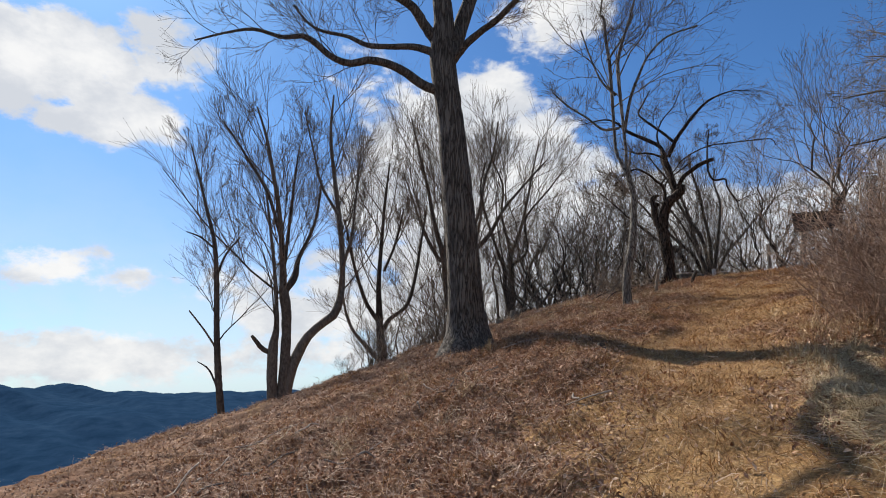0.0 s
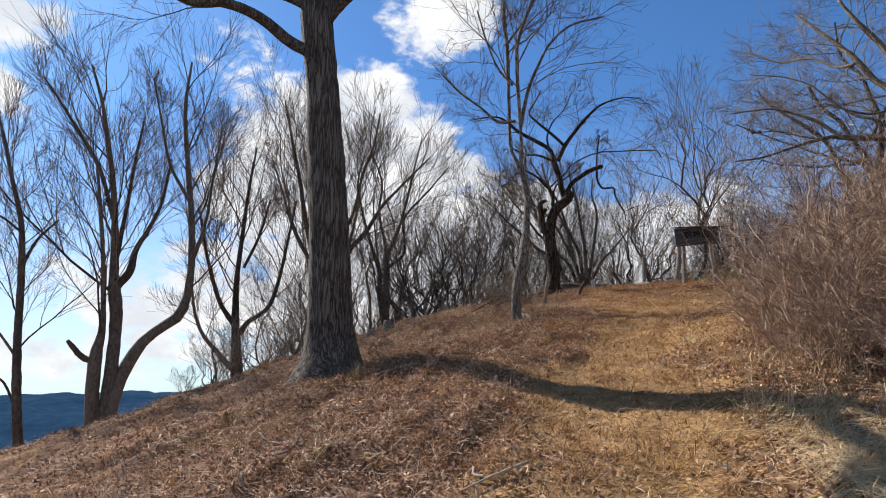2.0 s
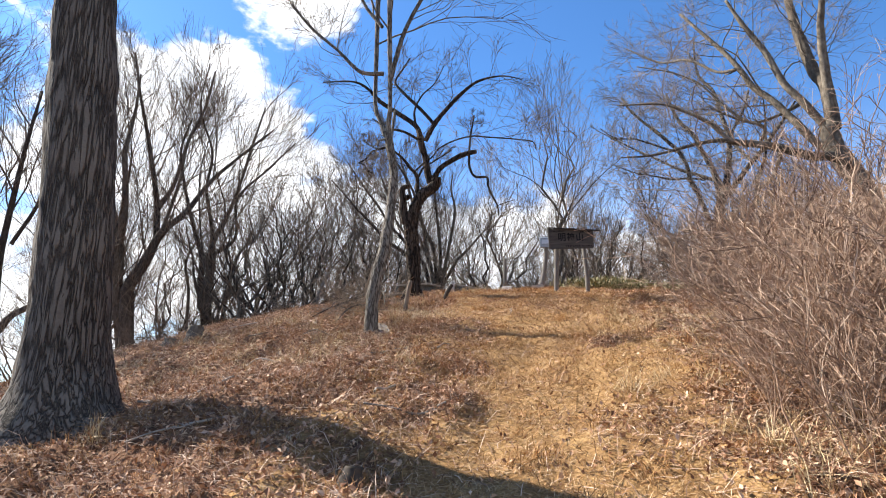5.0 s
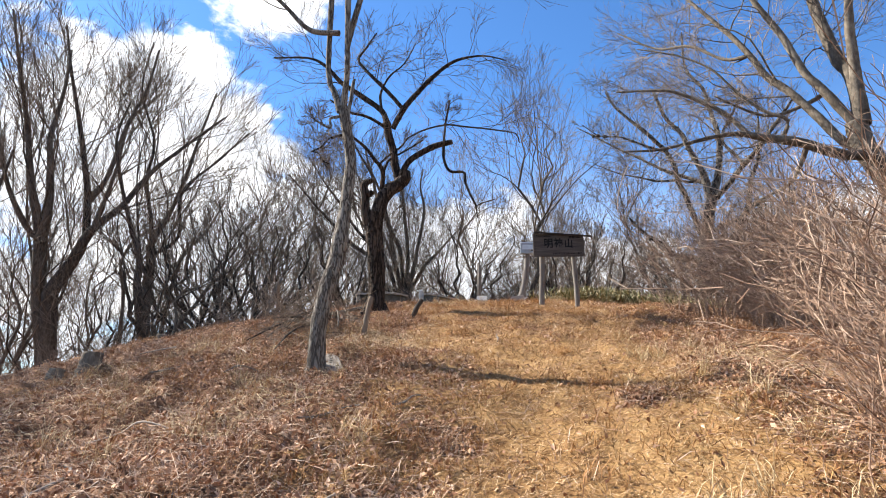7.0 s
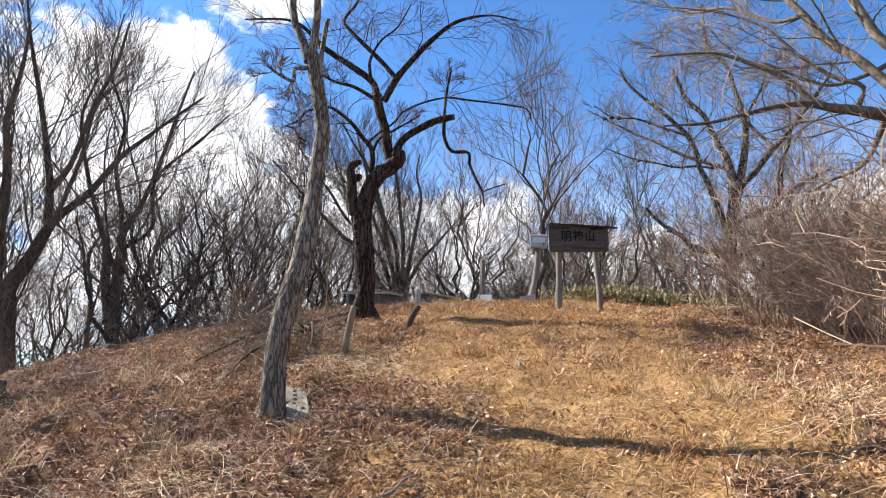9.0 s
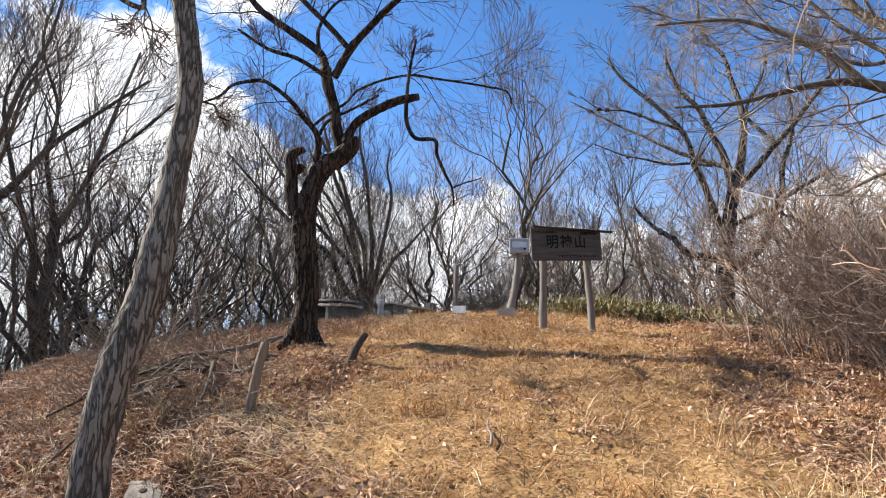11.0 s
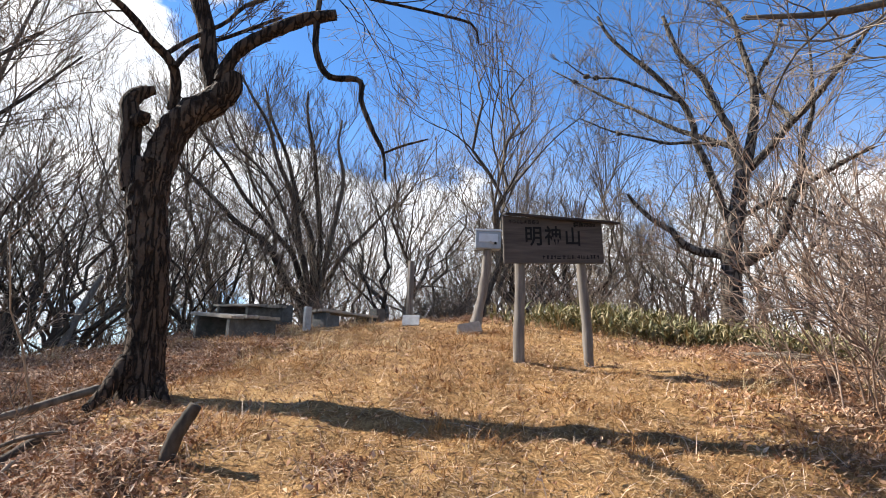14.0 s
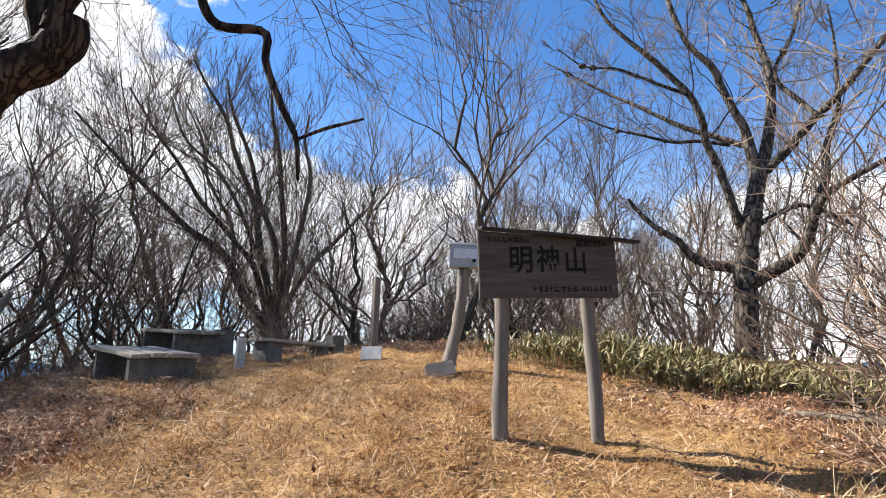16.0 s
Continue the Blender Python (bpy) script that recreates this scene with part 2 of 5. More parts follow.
def bump(x, y, cx, cy, high, wx, wy, turn=0.0):
    c, s = math.cos(radians(turn)), math.sin(radians(turn))
    u, v = (x - cx) * c + (y - cy) * s, (y - cy) * c - (x - cx) * s
    return high * np.exp(-(u / wx) ** 2 - (v / wy) ** 2)


def gz(x, y):
    """Height of the ground."""
    x, y = np.asarray(x, float), np.asarray(y, float)
    cx, cy = soft_clamp(x, -6.0, 20.0), soft_clamp(y, -3.0, 22.0)
    u, v = cx / 10, cy / 10
    z = sum(k * b for k, b in zip(RIDGE, (1, u, v, u * u, u * v, v * v, u ** 3, u * u * v, u * v * v, v ** 3)))
    out_x = np.maximum(-5.0 - x, 0) + 0.45 * np.maximum(x - 20, 0)
    out_y = np.maximum(y - 23, 0) + 0.55 * np.maximum(-3 - y, 0)
    d = np.hypot(out_x, out_y)
    z = z - 0.42 * (np.sqrt(d * d + 16) - 4)
    z = z + bump(x, y, 2.2, 10.0, 0.2, 0.9, 1.1, -25) + bump(x, y, 1.4, 7.9, 0.08, 0.8, 0.9) - bump(x, y, 4.2, 9.5, 0.15, 0.9, 3.2, -32) + bump(x, y, 5.4, 6.4, 0.16, 0.9, 2.2, -25) + bump(x, y, 3.1, 4.75, 0.1, 0.3, 0.8, -25) + bump(x, y, 7.0, 9.6, 0.14, 0.9, 1.8, -38) - bump(x, y, 15.9, 16.2, 0.25, 1.4, 1.4)
    rough = 1.0 - 0.62 * lawn(x, y)
    near = np.clip(1.3 - d / 12, 0, 1) * rough
    z = z + near * sum(a * np.sin(k * (x * math.cos(t) + y * math.sin(t)) + p) for a, k, t, p in WAVES)
    # heaped litter
    c1 = np.sin(7.3 * x + 2.1 * np.sin(3.1 * y)) * np.sin(6.1 * y + 1.7 * np.sin(2.7 * x + 1))
    c2 = np.sin(14.0 * x + 5.0 * y + 1.5 * np.sin(5 * y)) * np.sin(12.0 * y - 4.0 * x + 2 * np.sin(4 * x))
    heap = np.clip(1.3 - d / 8, 0, 1) * (1 - 0.85 * lawn(x, y))
    z = z + heap * (0.045 * np.abs(c1) + 0.035 * np.abs(c2) - 0.03)
    # valley floor
    r = np.hypot(x - 6, y - 12)
    return np.where(r > 60, np.maximum(z, -250 - 0.02 * (r - 300)), z)


def mesh_from(name, verts, faces, mat, smooth=False):
    """verts: n x 3; faces: m x 3 or m x 4 array, or list of such arrays."""
    me = bpy.data.meshes.new(name)
    verts = np.asarray(verts, np.float32)
    groups = [np.asarray(f, np.int32) for f in (faces if isinstance(faces, list) else [faces]) if len(f)]
    me.vertices.add(len(verts))
    me.vertices.foreach_set("co", verts.ravel())
    loops = np.concatenate([g.ravel() for g in groups])
    sizes = np.concatenate([np.full(len(g), g.shape[1], np.int32) for g in groups])
    me.loops.add(len(loops))
    me.loops.foreach_set("vertex_index", loops)
    me.polygons.add(len(sizes))
    me.polygons.foreach_set("loop_start", np.concatenate([[0], np.cumsum(sizes)[:-1]]).astype(np.int32))
    me.polygons.foreach_set("use_smooth", np.full(len(sizes), smooth))
    me.update(calc_edges=True)
    me.materials.append(mat)
    return me


def ground_material():
    m = bpy.data.materials.new("hill_ground")
    m.use_nodes = True
    k = Nodes(m.node_tree)
    at = k.add("ShaderNodeTexCoord").outputs["Object"]
    fine, mid, wide = k.noise(at, 38.0, 6.0, 0.7), k.noise(at, 5.5, 5.0, 0.65), k.noise(at, 0.8, 4.0, 0.6)
    blotch = k.maths("ADD", k.maths("MULTIPLY", fine, 0.45), k.maths("ADD", k.maths("MULTIPLY", mid, 0.32), k.maths("MULTIPLY", wide, 0.23)))
    straw = k.ramp(blotch, [(0.34, (0.0756, 0.0386, 0.0172)), (0.48, (0.227, 0.126, 0.0515)), (0.58, (0.403, 0.252, 0.109)), (0.7, (0.538, 0.386, 0.211))])
    brown = k.ramp(blotch, [(0.32, (0.0378, 0.0193, 0.0125)), (0.46, (0.126, 0.0647, 0.0374)), (0.58, (0.252, 0.143, 0.0858)), (0.7, (0.386, 0.26, 0.164))])
    woods = k.ramp(k.maths("ADD", k.maths("MULTIPLY", k.noise(at, 0.05, 6.0, 0.7), 0.6), k.maths("MULTIPLY", k.noise(at, 0.006, 4.0), 0.4)), [(0.3, (0.025, 0.024, 0.026)), (0.5, (0.05, 0.044, 0.042)), (0.7, (0.09, 0.075, 0.065))])
    zone = k.add("ShaderNodeAttribute", attribute_name="lawn").outputs["Fac"]
    zone = k.span(k.maths("ADD", zone, k.maths("ADD", k.maths("MULTIPLY", k.maths("SUBTRACT", mid, 0.5), 2.0), k.maths("MULTIPLY", k.maths("SUBTRACT", wide, 0.5), 1.6))), 0.15, 0.75)
    col = k.mix(zone, brown, straw)
    col = k.mix(k.add("ShaderNodeAttribute", attribute_name="distance").outputs["Fac"], col, woods)
    height = k.maths("ADD", k.maths("MULTIPLY", fine, 0.6), mid)
    bsdf = k.add("ShaderNodeBsdfPrincipled", {"Base Color": col, "Roughness": 0.95, "Normal": k.add("ShaderNodeBump", {"Height": height, "Strength": 0.7, "Distance": 0.05}).outputs[0]})
    bsdf.inputs["Specular IOR Level"].default_value = 0.1
    k.add("ShaderNodeOutputMaterial", {0: bsdf.outputs[0]})
    return m


def build_ground():
    def axis(lo, hi, step):
        mid = np.arange(lo, hi + step / 2, step)
        grow = np.cumsum(step * 1.12 ** np.arange(1, 80))
        grow = grow[grow < 4200]
        return np.concatenate([lo - grow[::-1], mid, hi + grow])
    xs, ys = axis(-6.5, 17.0, 0.085), axis(0.0, 24.5, 0.085)
    X, Y = np.meshgrid(xs, ys, indexing="ij")
    Z = gz(X, Y)
    nx, ny = X.shape
    i = np.arange(nx * ny).reshape(nx, ny)
    faces = np.stack([i[:-1, :-1], i[1:, :-1], i[1:, 1:], i[:-1, 1:]], -1).reshape(-1, 4)
    me = mesh_from("ground", np.stack([X, Y, Z], -1).reshape(-1, 3), faces, ground_material(), True)
    r = np.hypot(X - 6, Y - 12)
    for name, values in (("lawn", lawn(X, Y)), ("distance", np.clip((r - 45) / 60, 0, 1))):
        me.attributes.new(name, "FLOAT", "POINT").data.foreach_set("value", values.astype(np.float32).ravel())
    tagged(new("ground", me), "hilltop ground with mown dry grass path and brown leaf litter", "ground", kind="structure")


build_ground()


def far_hills():
    """Wooded ridges beyond the valley, painted blue for the haze of distance."""
    # aerial haze is put into the blue base colour, no volume
    m = material("far_woods_hazed", [(0.008, 0.024, 0.05), (0.016, 0.04, 0.078), (0.028, 0.058, 0.1)], 0.02, 1.0, 0.0, coarse=0.003)
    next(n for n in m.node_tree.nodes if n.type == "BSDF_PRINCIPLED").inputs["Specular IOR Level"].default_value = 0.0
    th, rr = np.meshgrid(np.radians(np.arange(-100, 150, 0.4)), np.geomspace(450, 3800, 60), indexing="ij")
    crest = 0.62 + 0.1 * np.sin(th * 9 + rr / 410) + 0.09 * np.sin(th * 21 - rr / 230 + 2) + 0.08 * np.sin(th * 43 + rr / 120) + 0.05 * np.sin(th * 97 + rr / 70)
    rows_ = np.clip(np.sin(rr / 330 + 1.4 * np.sin(th * 4)) * 0.5 + 0.5, 0, 1)
    z = -275 + np.clip((rr - 500) / 1500, 0, 1) * (150 + 150 * crest * (0.55 + 0.45 * rows_)) - 60 * np.clip((3000 - rr) / 2500, 0, 1)
    x, y = 6 + rr * np.sin(th), 12 + rr * np.cos(th)
    n, k = x.shape
    i = np.arange(n * k).reshape(n, k)
    f = np.stack([i[:-1, :-1], i[:-1, 1:], i[1:, 1:], i[1:, :-1]], -1).reshape(-1, 4)
    tagged(new("backdrop", mesh_from("backdrop", np.stack([x, y, z], -1).reshape(-1, 3), f, m, True)), "distant wooded ridges beyond the valley, painted blue with haze", "hills", kind="structure")


far_hills()


# ---- makers of meshes ----
def part(name, me, parent=None, label=""):
    ob = new(name, me)
    ob.parent = parent
    return tagged(ob, label)


def thing(name, place, label, category, group="", turn=0.0):
    ob = new(name)
    ob.empty_display_size = 0.2
    ob.matrix_world = pose(*place, 0, 0, turn)
    return tagged(ob, label, category, group)


def unit(v):
    return v / np.maximum(np.linalg.norm(v, axis=-1, keepdims=True), 1e-9)


def tubes(P, R, sides, rng=None, rough=0.0):
    """Tubes along m polylines of k points: P m x k x 3, R m x k. Returns verts, faces."""
    m, k, _ = P.shape
    T = unit(np.gradient(P, axis=1))
    mean = unit(T.mean(axis=1))
    ref = np.where(np.abs(mean[:, 2:3]) > 0.75, np.array([[1.0, 0, 0]]), np.array([[0, 0, 1.0]]))[:, None, :]
    U = unit(np.cross(T, np.broadcast_to(ref, T.shape)))
    V = np.cross(T, U)
    a = np.linspace(0, 2 * math.pi, sides, endpoint=False)
    rad = R[:, :, None] * np.ones(sides)
    if rough:
        rad = rad * (1 + rough * rng.normal(size=rad.shape))
    verts = P[:, :, None, :] + rad[..., None] * (np.cos(a)[:, None] * U[:, :, None, :] + np.sin(a)[:, None] * V[:, :, None, :])
    i = np.arange(m * k * sides).reshape(m, k, sides)
    j = np.roll(i, -1, axis=2)
    faces = np.stack([i[:, :-1], j[:, :-1], j[:, 1:], i[:, 1:]], -1).reshape(-1, 4)
    return verts.reshape(-1, 3), faces


def joined(pieces):
    verts, faces, n = [], [], 0
    for v, f in pieces:
        verts.append(v)
        faces.append(f + n)
        n += len(v)
    return np.concatenate(verts), [f for f in faces]


def resample(pts, k):
    """A smooth curve with k points through control points (x, y, z, r)."""
    p = np.asarray(pts, float)
    e = np.vstack([2 * p[0] - p[1], p, 2 * p[-1] - p[-2]])
    s = np.concatenate([[0], np.cumsum(np.linalg.norm(np.diff(p[:, :3], axis=0), axis=1))])
    q = np.interp(np.linspace(0, s[-1], k), s, np.arange(len(p)))
    i = np.minimum(q.astype(int), len(p) - 2)
    f = (q - i)[:, None]
    a, b, c, d = e[i], e[i + 1], e[i + 2], e[i + 3]
    out = 0.5 * (2 * b + (c - a) * f + (2 * a - 5 * b + 4 * c - d) * f ** 2 + (3 * b - a - 3 * c + d) * f ** 3)
    out[:, 3] = np.maximum(out[:, 3], 0.003)
    return out


def sprout(P, R, count, rng, length, angle=(30, 60), rise=0.15, k=6, wobble=0.12, start=0.25, thin=0.5, tip=0.25, most=None, stout=0.0075):
    """Children of m polylines: count on each. length: as a share of the parent's length, or metres when most is given."""
    m, kp, _ = P.shape
    n = m * count
    src = np.repeat(np.arange(m), count)
    f = start + (1 - start) * ((np.tile(np.arange(count), m) + rng.uniform(0, 1, n)) / count) * 0.98
    q = f * (kp - 1)
    i = np.minimum(q.astype(int), kp - 2)
    g = (q - i)[:, None]
    at = P[src, i] * (1 - g) + P[src, i + 1] * g
    r0 = R[src, i] * (1 - g[:, 0]) + R[src, i + 1] * g[:, 0]
    way = unit(P[src, i + 1] - P[src, i])
    span = np.linalg.norm(np.diff(P, axis=1), axis=2).sum(1)[src]
    perp = unit(np.cross(way, rng.normal(size=(n, 3))))
    th = np.radians(rng.uniform(*angle, n))[:, None]
    d = unit(np.cos(th) * way + np.sin(th) * perp + np.array([0, 0, rise]))
    L = span * length * (1.15 - 0.75 * f) * rng.uniform(0.65, 1.3, n)
    if most is not None:
        L = np.minimum(L, most * rng.uniform(0.7, 1.2, n))
    pts = [at]
    for _ in range(k - 1):
        pts.append(pts[-1] + d * (L / (k - 1))[:, None])
        d = unit(d + rng.normal(size=(n, 3)) * wobble + np.array([0, 0, rise * 0.35]))
    taper = np.linspace(1, tip, k)[None]
    rr = np.minimum(r0 * thin * rng.uniform(0.8, 1.2, n), L * stout)[:, None] * taper
    return np.stack(pts, 1), np.maximum(rr, 0.0025)


class Tree:
    """A bare tree with hand-placed limbs and grown twigs."""

    def __init__(self, base, label, bark, twig, seed, branches=7, twigs=6, sprays=5, reach=0.45, rise=0.2, sides=14, rough=0.04, fine=0.004, group="", stub=(), angle=(30, 65), wobble=0.13):
        self.root = thing("tree", base, label, "tree", group)
        self.bark, self.twig, self.rng = bark, twig, np.random.default_rng(seed)
        self.counts, self.reach, self.rise, self.sides, self.rough, self.fine = (branches, twigs, sprays), reach, rise, sides, rough, fine
        self.lines, self.number, self.stub, self.angle, self.wobble = [], 0, stub, angle, wobble

    def limb(self, name, *pts):
        main = name == "trunk"
        k = 60 if main else 34
        c = resample(pts, k)
        sides = self.sides * (2 if main else 1)
        bumps = 1 + self.rough * np.cumsum(self.rng.normal(size=k)) * 0.25 * np.exp(-np.arange(k) / k)
        P, R = c[None, :, :3], np.clip(c[:, 3] * np.clip(bumps, 0.94, 1.07), 0.004, 2)[None]
        P = P + np.cumsum(self.rng.normal(size=P.shape), axis=1) * c[:, 3].mean() * 0.012
        if main:
            P[:, 0, 2] -= 0.25
        P = np.concatenate([P, P[:, -1:] + (P[:, -1:] - P[:, -2:-1]) * 0.15], 1)
        R = np.concatenate([R, R[:, -1:] * 0.08], 1)
        v, f = tubes(P, R, sides, self.rng, self.rough)
        part(name, mesh_from(name, v, f, self.bark, True), self.root)
        if self.number not in self.stub:
            self.lines.append(resample(pts, 14))
        self.number += 1

    def finish(self):
        c = np.stack(self.lines)
        P, R = c[:, :, :3], c[:, :, 3]
        nb, nt, ns = self.counts
        rng = self.rng
        lo, hi = self.angle
        bP, bR = sprout(P, R, nb, rng, self.reach, (lo, hi), self.rise, 9, self.wobble, 0.3, 0.45, 0.3)
        tP, tR = sprout(bP, bR, nt, rng, 0.72, (lo * 0.8, hi * 0.85), self.rise, 6, self.wobble, 0.2, 0.6, 0.35)
        sP, sR = sprout(tP, tR, ns, rng, 0.8, (lo * 0.7, hi * 0.8), self.rise, 4, self.wobble, 0.15, 0.75, 0.5)
        for i in range(len(bP)):
            part("branch", mesh_from("branch", *tubes(bP[i:i + 1], np.maximum(bR[i:i + 1], self.fine * 1.3), 5), self.bark, True), self.root)
        v, f = joined([tubes(tP, np.maximum(tR, self.fine), 3), tubes(sP, np.maximum(sR, self.fine * 0.7), 3)])
        tagged(part("crown", mesh_from("crown", v, f, self.twig), self.root, "bare fine twigs"), kind="stuff")


STYLE_T1 = dict(label="tall bare tree with deeply furrowed dark grey bark on the slope", bark=BARK_TALL, twig=TWIG_DARK, seed=11, branches=12, twigs=7, sprays=5, reach=0.4, sides=20, rough=0.03, rise=0.12, stub=(0,))
STYLE_T2 = dict(label="slim bare tree with pale grey bark beside the path", bark=BARK_SLIM, twig=TWIG_DARK, seed=12, branches=9, twigs=7, sprays=4, reach=0.6, rise=0.1, fine=0.0036, stub=(0, 3), sides=12, wobble=0.2)
STYLE_T3 = dict(label="gnarled dark bare tree with crooked broken limbs on the summit edge", bark=BARK_GNARLED, twig=TWIG_DARK, seed=13, branches=10, twigs=7, sprays=4, reach=0.5, rise=0.08, sides=18, rough=0.05, fine=0.004, stub=(0, 1, 2, 3, 4, 6, 16, 17, 18, 19), wobble=0.2)
STYLE_T4 = dict(label="thin young bare tree on the hill's brink", bark=BARK_DARK, twig=TWIG_DARK, seed=14, stub=(1, 2, 3, 4), angle=(22, 55), wobble=0.12, branches=24, twigs=8, sprays=6, reach=0.3, rise=0.16, sides=8, fine=0.006)
STYLE_T5 = dict(label="dark bare tree with twin trunks, one bent like an elbow", bark=BARK_DARK, twig=TWIG_DARK, seed=15, angle=(22, 55), wobble=0.12, branches=11, twigs=8, sprays=6, reach=0.5, rise=0.2, sides=10, stub=(3,), fine=0.006)
STYLE_T6 = dict(label="bare forked tree with spreading stems on the hill's brink", bark=BARK_DARK, twig=TWIG_DARK, seed=16, angle=(22, 55), wobble=0.12, branches=11, twigs=8, sprays=6, reach=0.6, rise=0.2, sides=8, fine=0.006)
STYLE_T7 = dict(label="broad dark bare tree with fanned limbs behind the slope", bark=BARK_DARK, twig=TWIG_DARK, seed=17, angle=(22, 55), wobble=0.12, branches=12, twigs=8, sprays=6, reach=0.5, rise=0.2, sides=10, fine=0.006)
STYLE_T8 = dict(label="large sunlit bare tree with dark clumps in its crown", bark=BARK_NEST, twig=TWIG_GREY, seed=18, branches=9, twigs=6, sprays=4, reach=0.42, rise=0.1, sides=12, fine=0.006, stub=(0, 12), wobble=0.2)
STYLE_R1 = dict(label="sunlit grey bare tree with limbs reaching over the thicket", bark=BARK_PALE, twig=TWIG_GREY, seed=19, branches=12, twigs=7, sprays=5, reach=0.5, rise=0.06, sides=12, fine=0.004, stub=(0,), wobble=0.2)
STYLE_FAN = dict(label="broad dark bare tree with many fanned stems behind the tables", bark=BARK_DARK, twig=TWIG_DARK, seed=20, branches=9, twigs=7, sprays=4, reach=0.4, rise=0.16, sides=10, fine=0.007, angle=(18, 42))
STYLE_T9 = dict(label="dark bare tree with crooked rising stems on the brink", bark=BARK_DARK, twig=TWIG_DARK, seed=21, branches=9, twigs=6, sprays=4, reach=0.5, rise=0.15, sides=9, fine=0.007, angle=(18, 45))


# ---- trees with limbs of their own ----
tall_tree = Tree((0.55, 11.45, 2.13), **STYLE_T1)
tall_tree.limb("trunk", (-0.05, 0, -0.14, 0.791), (-0.06, 0, 0.07, 0.544), (-0.07, 0, 0.34, 0.42), (-0.11, 0.01, 0.89, 0.346), (-0.15, 0.01, 1.68, 0.321), (-0.23, 0.01, 2.74, 0.309), (-0.33, 0.02, 3.83, 0.29), (-0.44, 0.02, 4.98, 0.272), (-0.56, 0.03, 5.91, 0.284), (-0.6, 0.03, 6.59, 0.248), (-0.56, 0.03, 7.14, 0.223), (-0.63, 0.03, 8.15, 0.186), (-0.52, 0.03, 9.33, 0.136), (-0.6, 0.03, 10.72, 0.086))
tall_tree.limb("limb", (-0.54, 0.03, 6.04, 0.186), (-0.28, 0.11, 6.64, 0.16), (-0.12, 0.21, 7.27, 0.16), (0.07, 0.3, 7.91, 0.148), (0.32, 0.39, 8.87, 0.123), (0.29, 0.49, 10.2, 0.086), (0.65, 0.57, 11.59, 0.049))
tall_tree.limb("limb", (-0.41, 0.02, 5.4, 0.123), (-0.72, -0.03, 5.48, 0.105), (-1.02, -0.07, 5.61, 0.099), (-1.38, -0.12, 5.87, 0.093), (-1.68, -0.17, 6, 0.086), (-2.1, -0.21, 6.08, 0.081), (-2.51, -0.25, 5.98, 0.074), (-2.92, -0.29, 6.12, 0.068), (-3.23, -0.34, 6.39, 0.068), (-3.52, -0.39, 6.54, 0.056), (-3.92, -0.43, 6.48, 0.044), (-4.52, -0.46, 6.65, 0.037), (-5.09, -0.49, 6.55, 0.025), (-5.71, -0.53, 6.35, 0.019))
tall_tree.limb("limb", (-0.62, 0.03, 6.36, 0.099), (-1.16, 0.18, 6.63, 0.074), (-1.74, 0.34, 6.74, 0.062), (-2.27, 0.5, 6.88, 0.056), (-2.75, 0.65, 7.2, 0.044), (-3.39, 0.81, 7.45, 0.037), (-3.77, 0.95, 7.77, 0.031), (-4.17, 1.1, 8.34, 0.025))
tall_tree.limb("limb", (-0.66, 0.03, 6.62, 0.123), (-0.95, -0.05, 7.02, 0.111), (-1.19, -0.14, 7.38, 0.099), (-1.44, -0.23, 7.52, 0.086), (-1.83, -0.31, 7.74, 0.068), (-2.32, -0.39, 8.25, 0.049))
tall_tree.limb("limb", (-0.34, 0.02, 6.15, 0.074), (-0.09, -0.2, 6.42, 0.081), (0.24, -0.41, 6.62, 0.068), (0.55, -0.63, 6.73, 0.062), (0.85, -0.84, 6.95, 0.056), (1.18, -1.06, 7.18, 0.044), (1.44, -1.27, 7.54, 0.031))
tall_tree.limb("limb", (-0.56, 0.03, 7.43, 0.111), (-0.93, 0.45, 8.61, 0.099), (-1.71, 0.88, 9.91, 0.074), (-2.36, 1.31, 11.47, 0.044))
tall_tree.limb("limb", (-0.6, 0.03, 8.29, 0.111), (-0.11, -0.5, 8.59, 0.086), (0.7, -1.03, 8.82, 0.062), (1.35, -1.57, 9.42, 0.037))
tall_tree.finish()

slim_tree = Tree((4.24, 13.37, 3.3), **STYLE_T2)
slim_tree.limb("trunk", (-0.01, 0, -0.08, 0.142), (-0.01, 0, 0.02, 0.106), (0, -0, 0.49, 0.095), (0.06, -0.02, 0.87, 0.097), (0.16, -0.04, 1.26, 0.097), (0.21, -0.06, 1.67, 0.085), (0.25, -0.07, 2.09, 0.072), (0.28, -0.08, 2.52, 0.07), (0.22, -0.06, 2.95, 0.066), (0.18, -0.05, 3.17, 0.065), (0.15, -0.04, 3.31, 0.054))
slim_tree.limb("limb", (0.14, -0.04, 3.21, 0.05), (0.09, 0.01, 3.41, 0.042), (0.04, 0.07, 3.61, 0.038), (-0, 0.12, 3.81, 0.034), (0.01, 0.16, 6.08, 0.045), (-0.02, 0.21, 6.77, 0.039), (-0.03, 0.25, 7.55, 0.033), (-0.1, 0.31, 7.63, 0.03), (0.04, 0.3, 8.48, 0.023))
slim_tree.limb("limb", (0.16, -0.05, 3.22, 0.046), (0.16, -0.1, 3.42, 0.04), (0.16, -0.15, 3.62, 0.035), (0.14, -0.2, 3.77, 0.033), (0.08, -0.24, 5.65, 0.044), (0.12, -0.31, 6.17, 0.038), (0.32, -0.43, 6.83, 0.032), (0.44, -0.51, 7.23, 0.028), (0.63, -0.62, 7.95, 0.021))
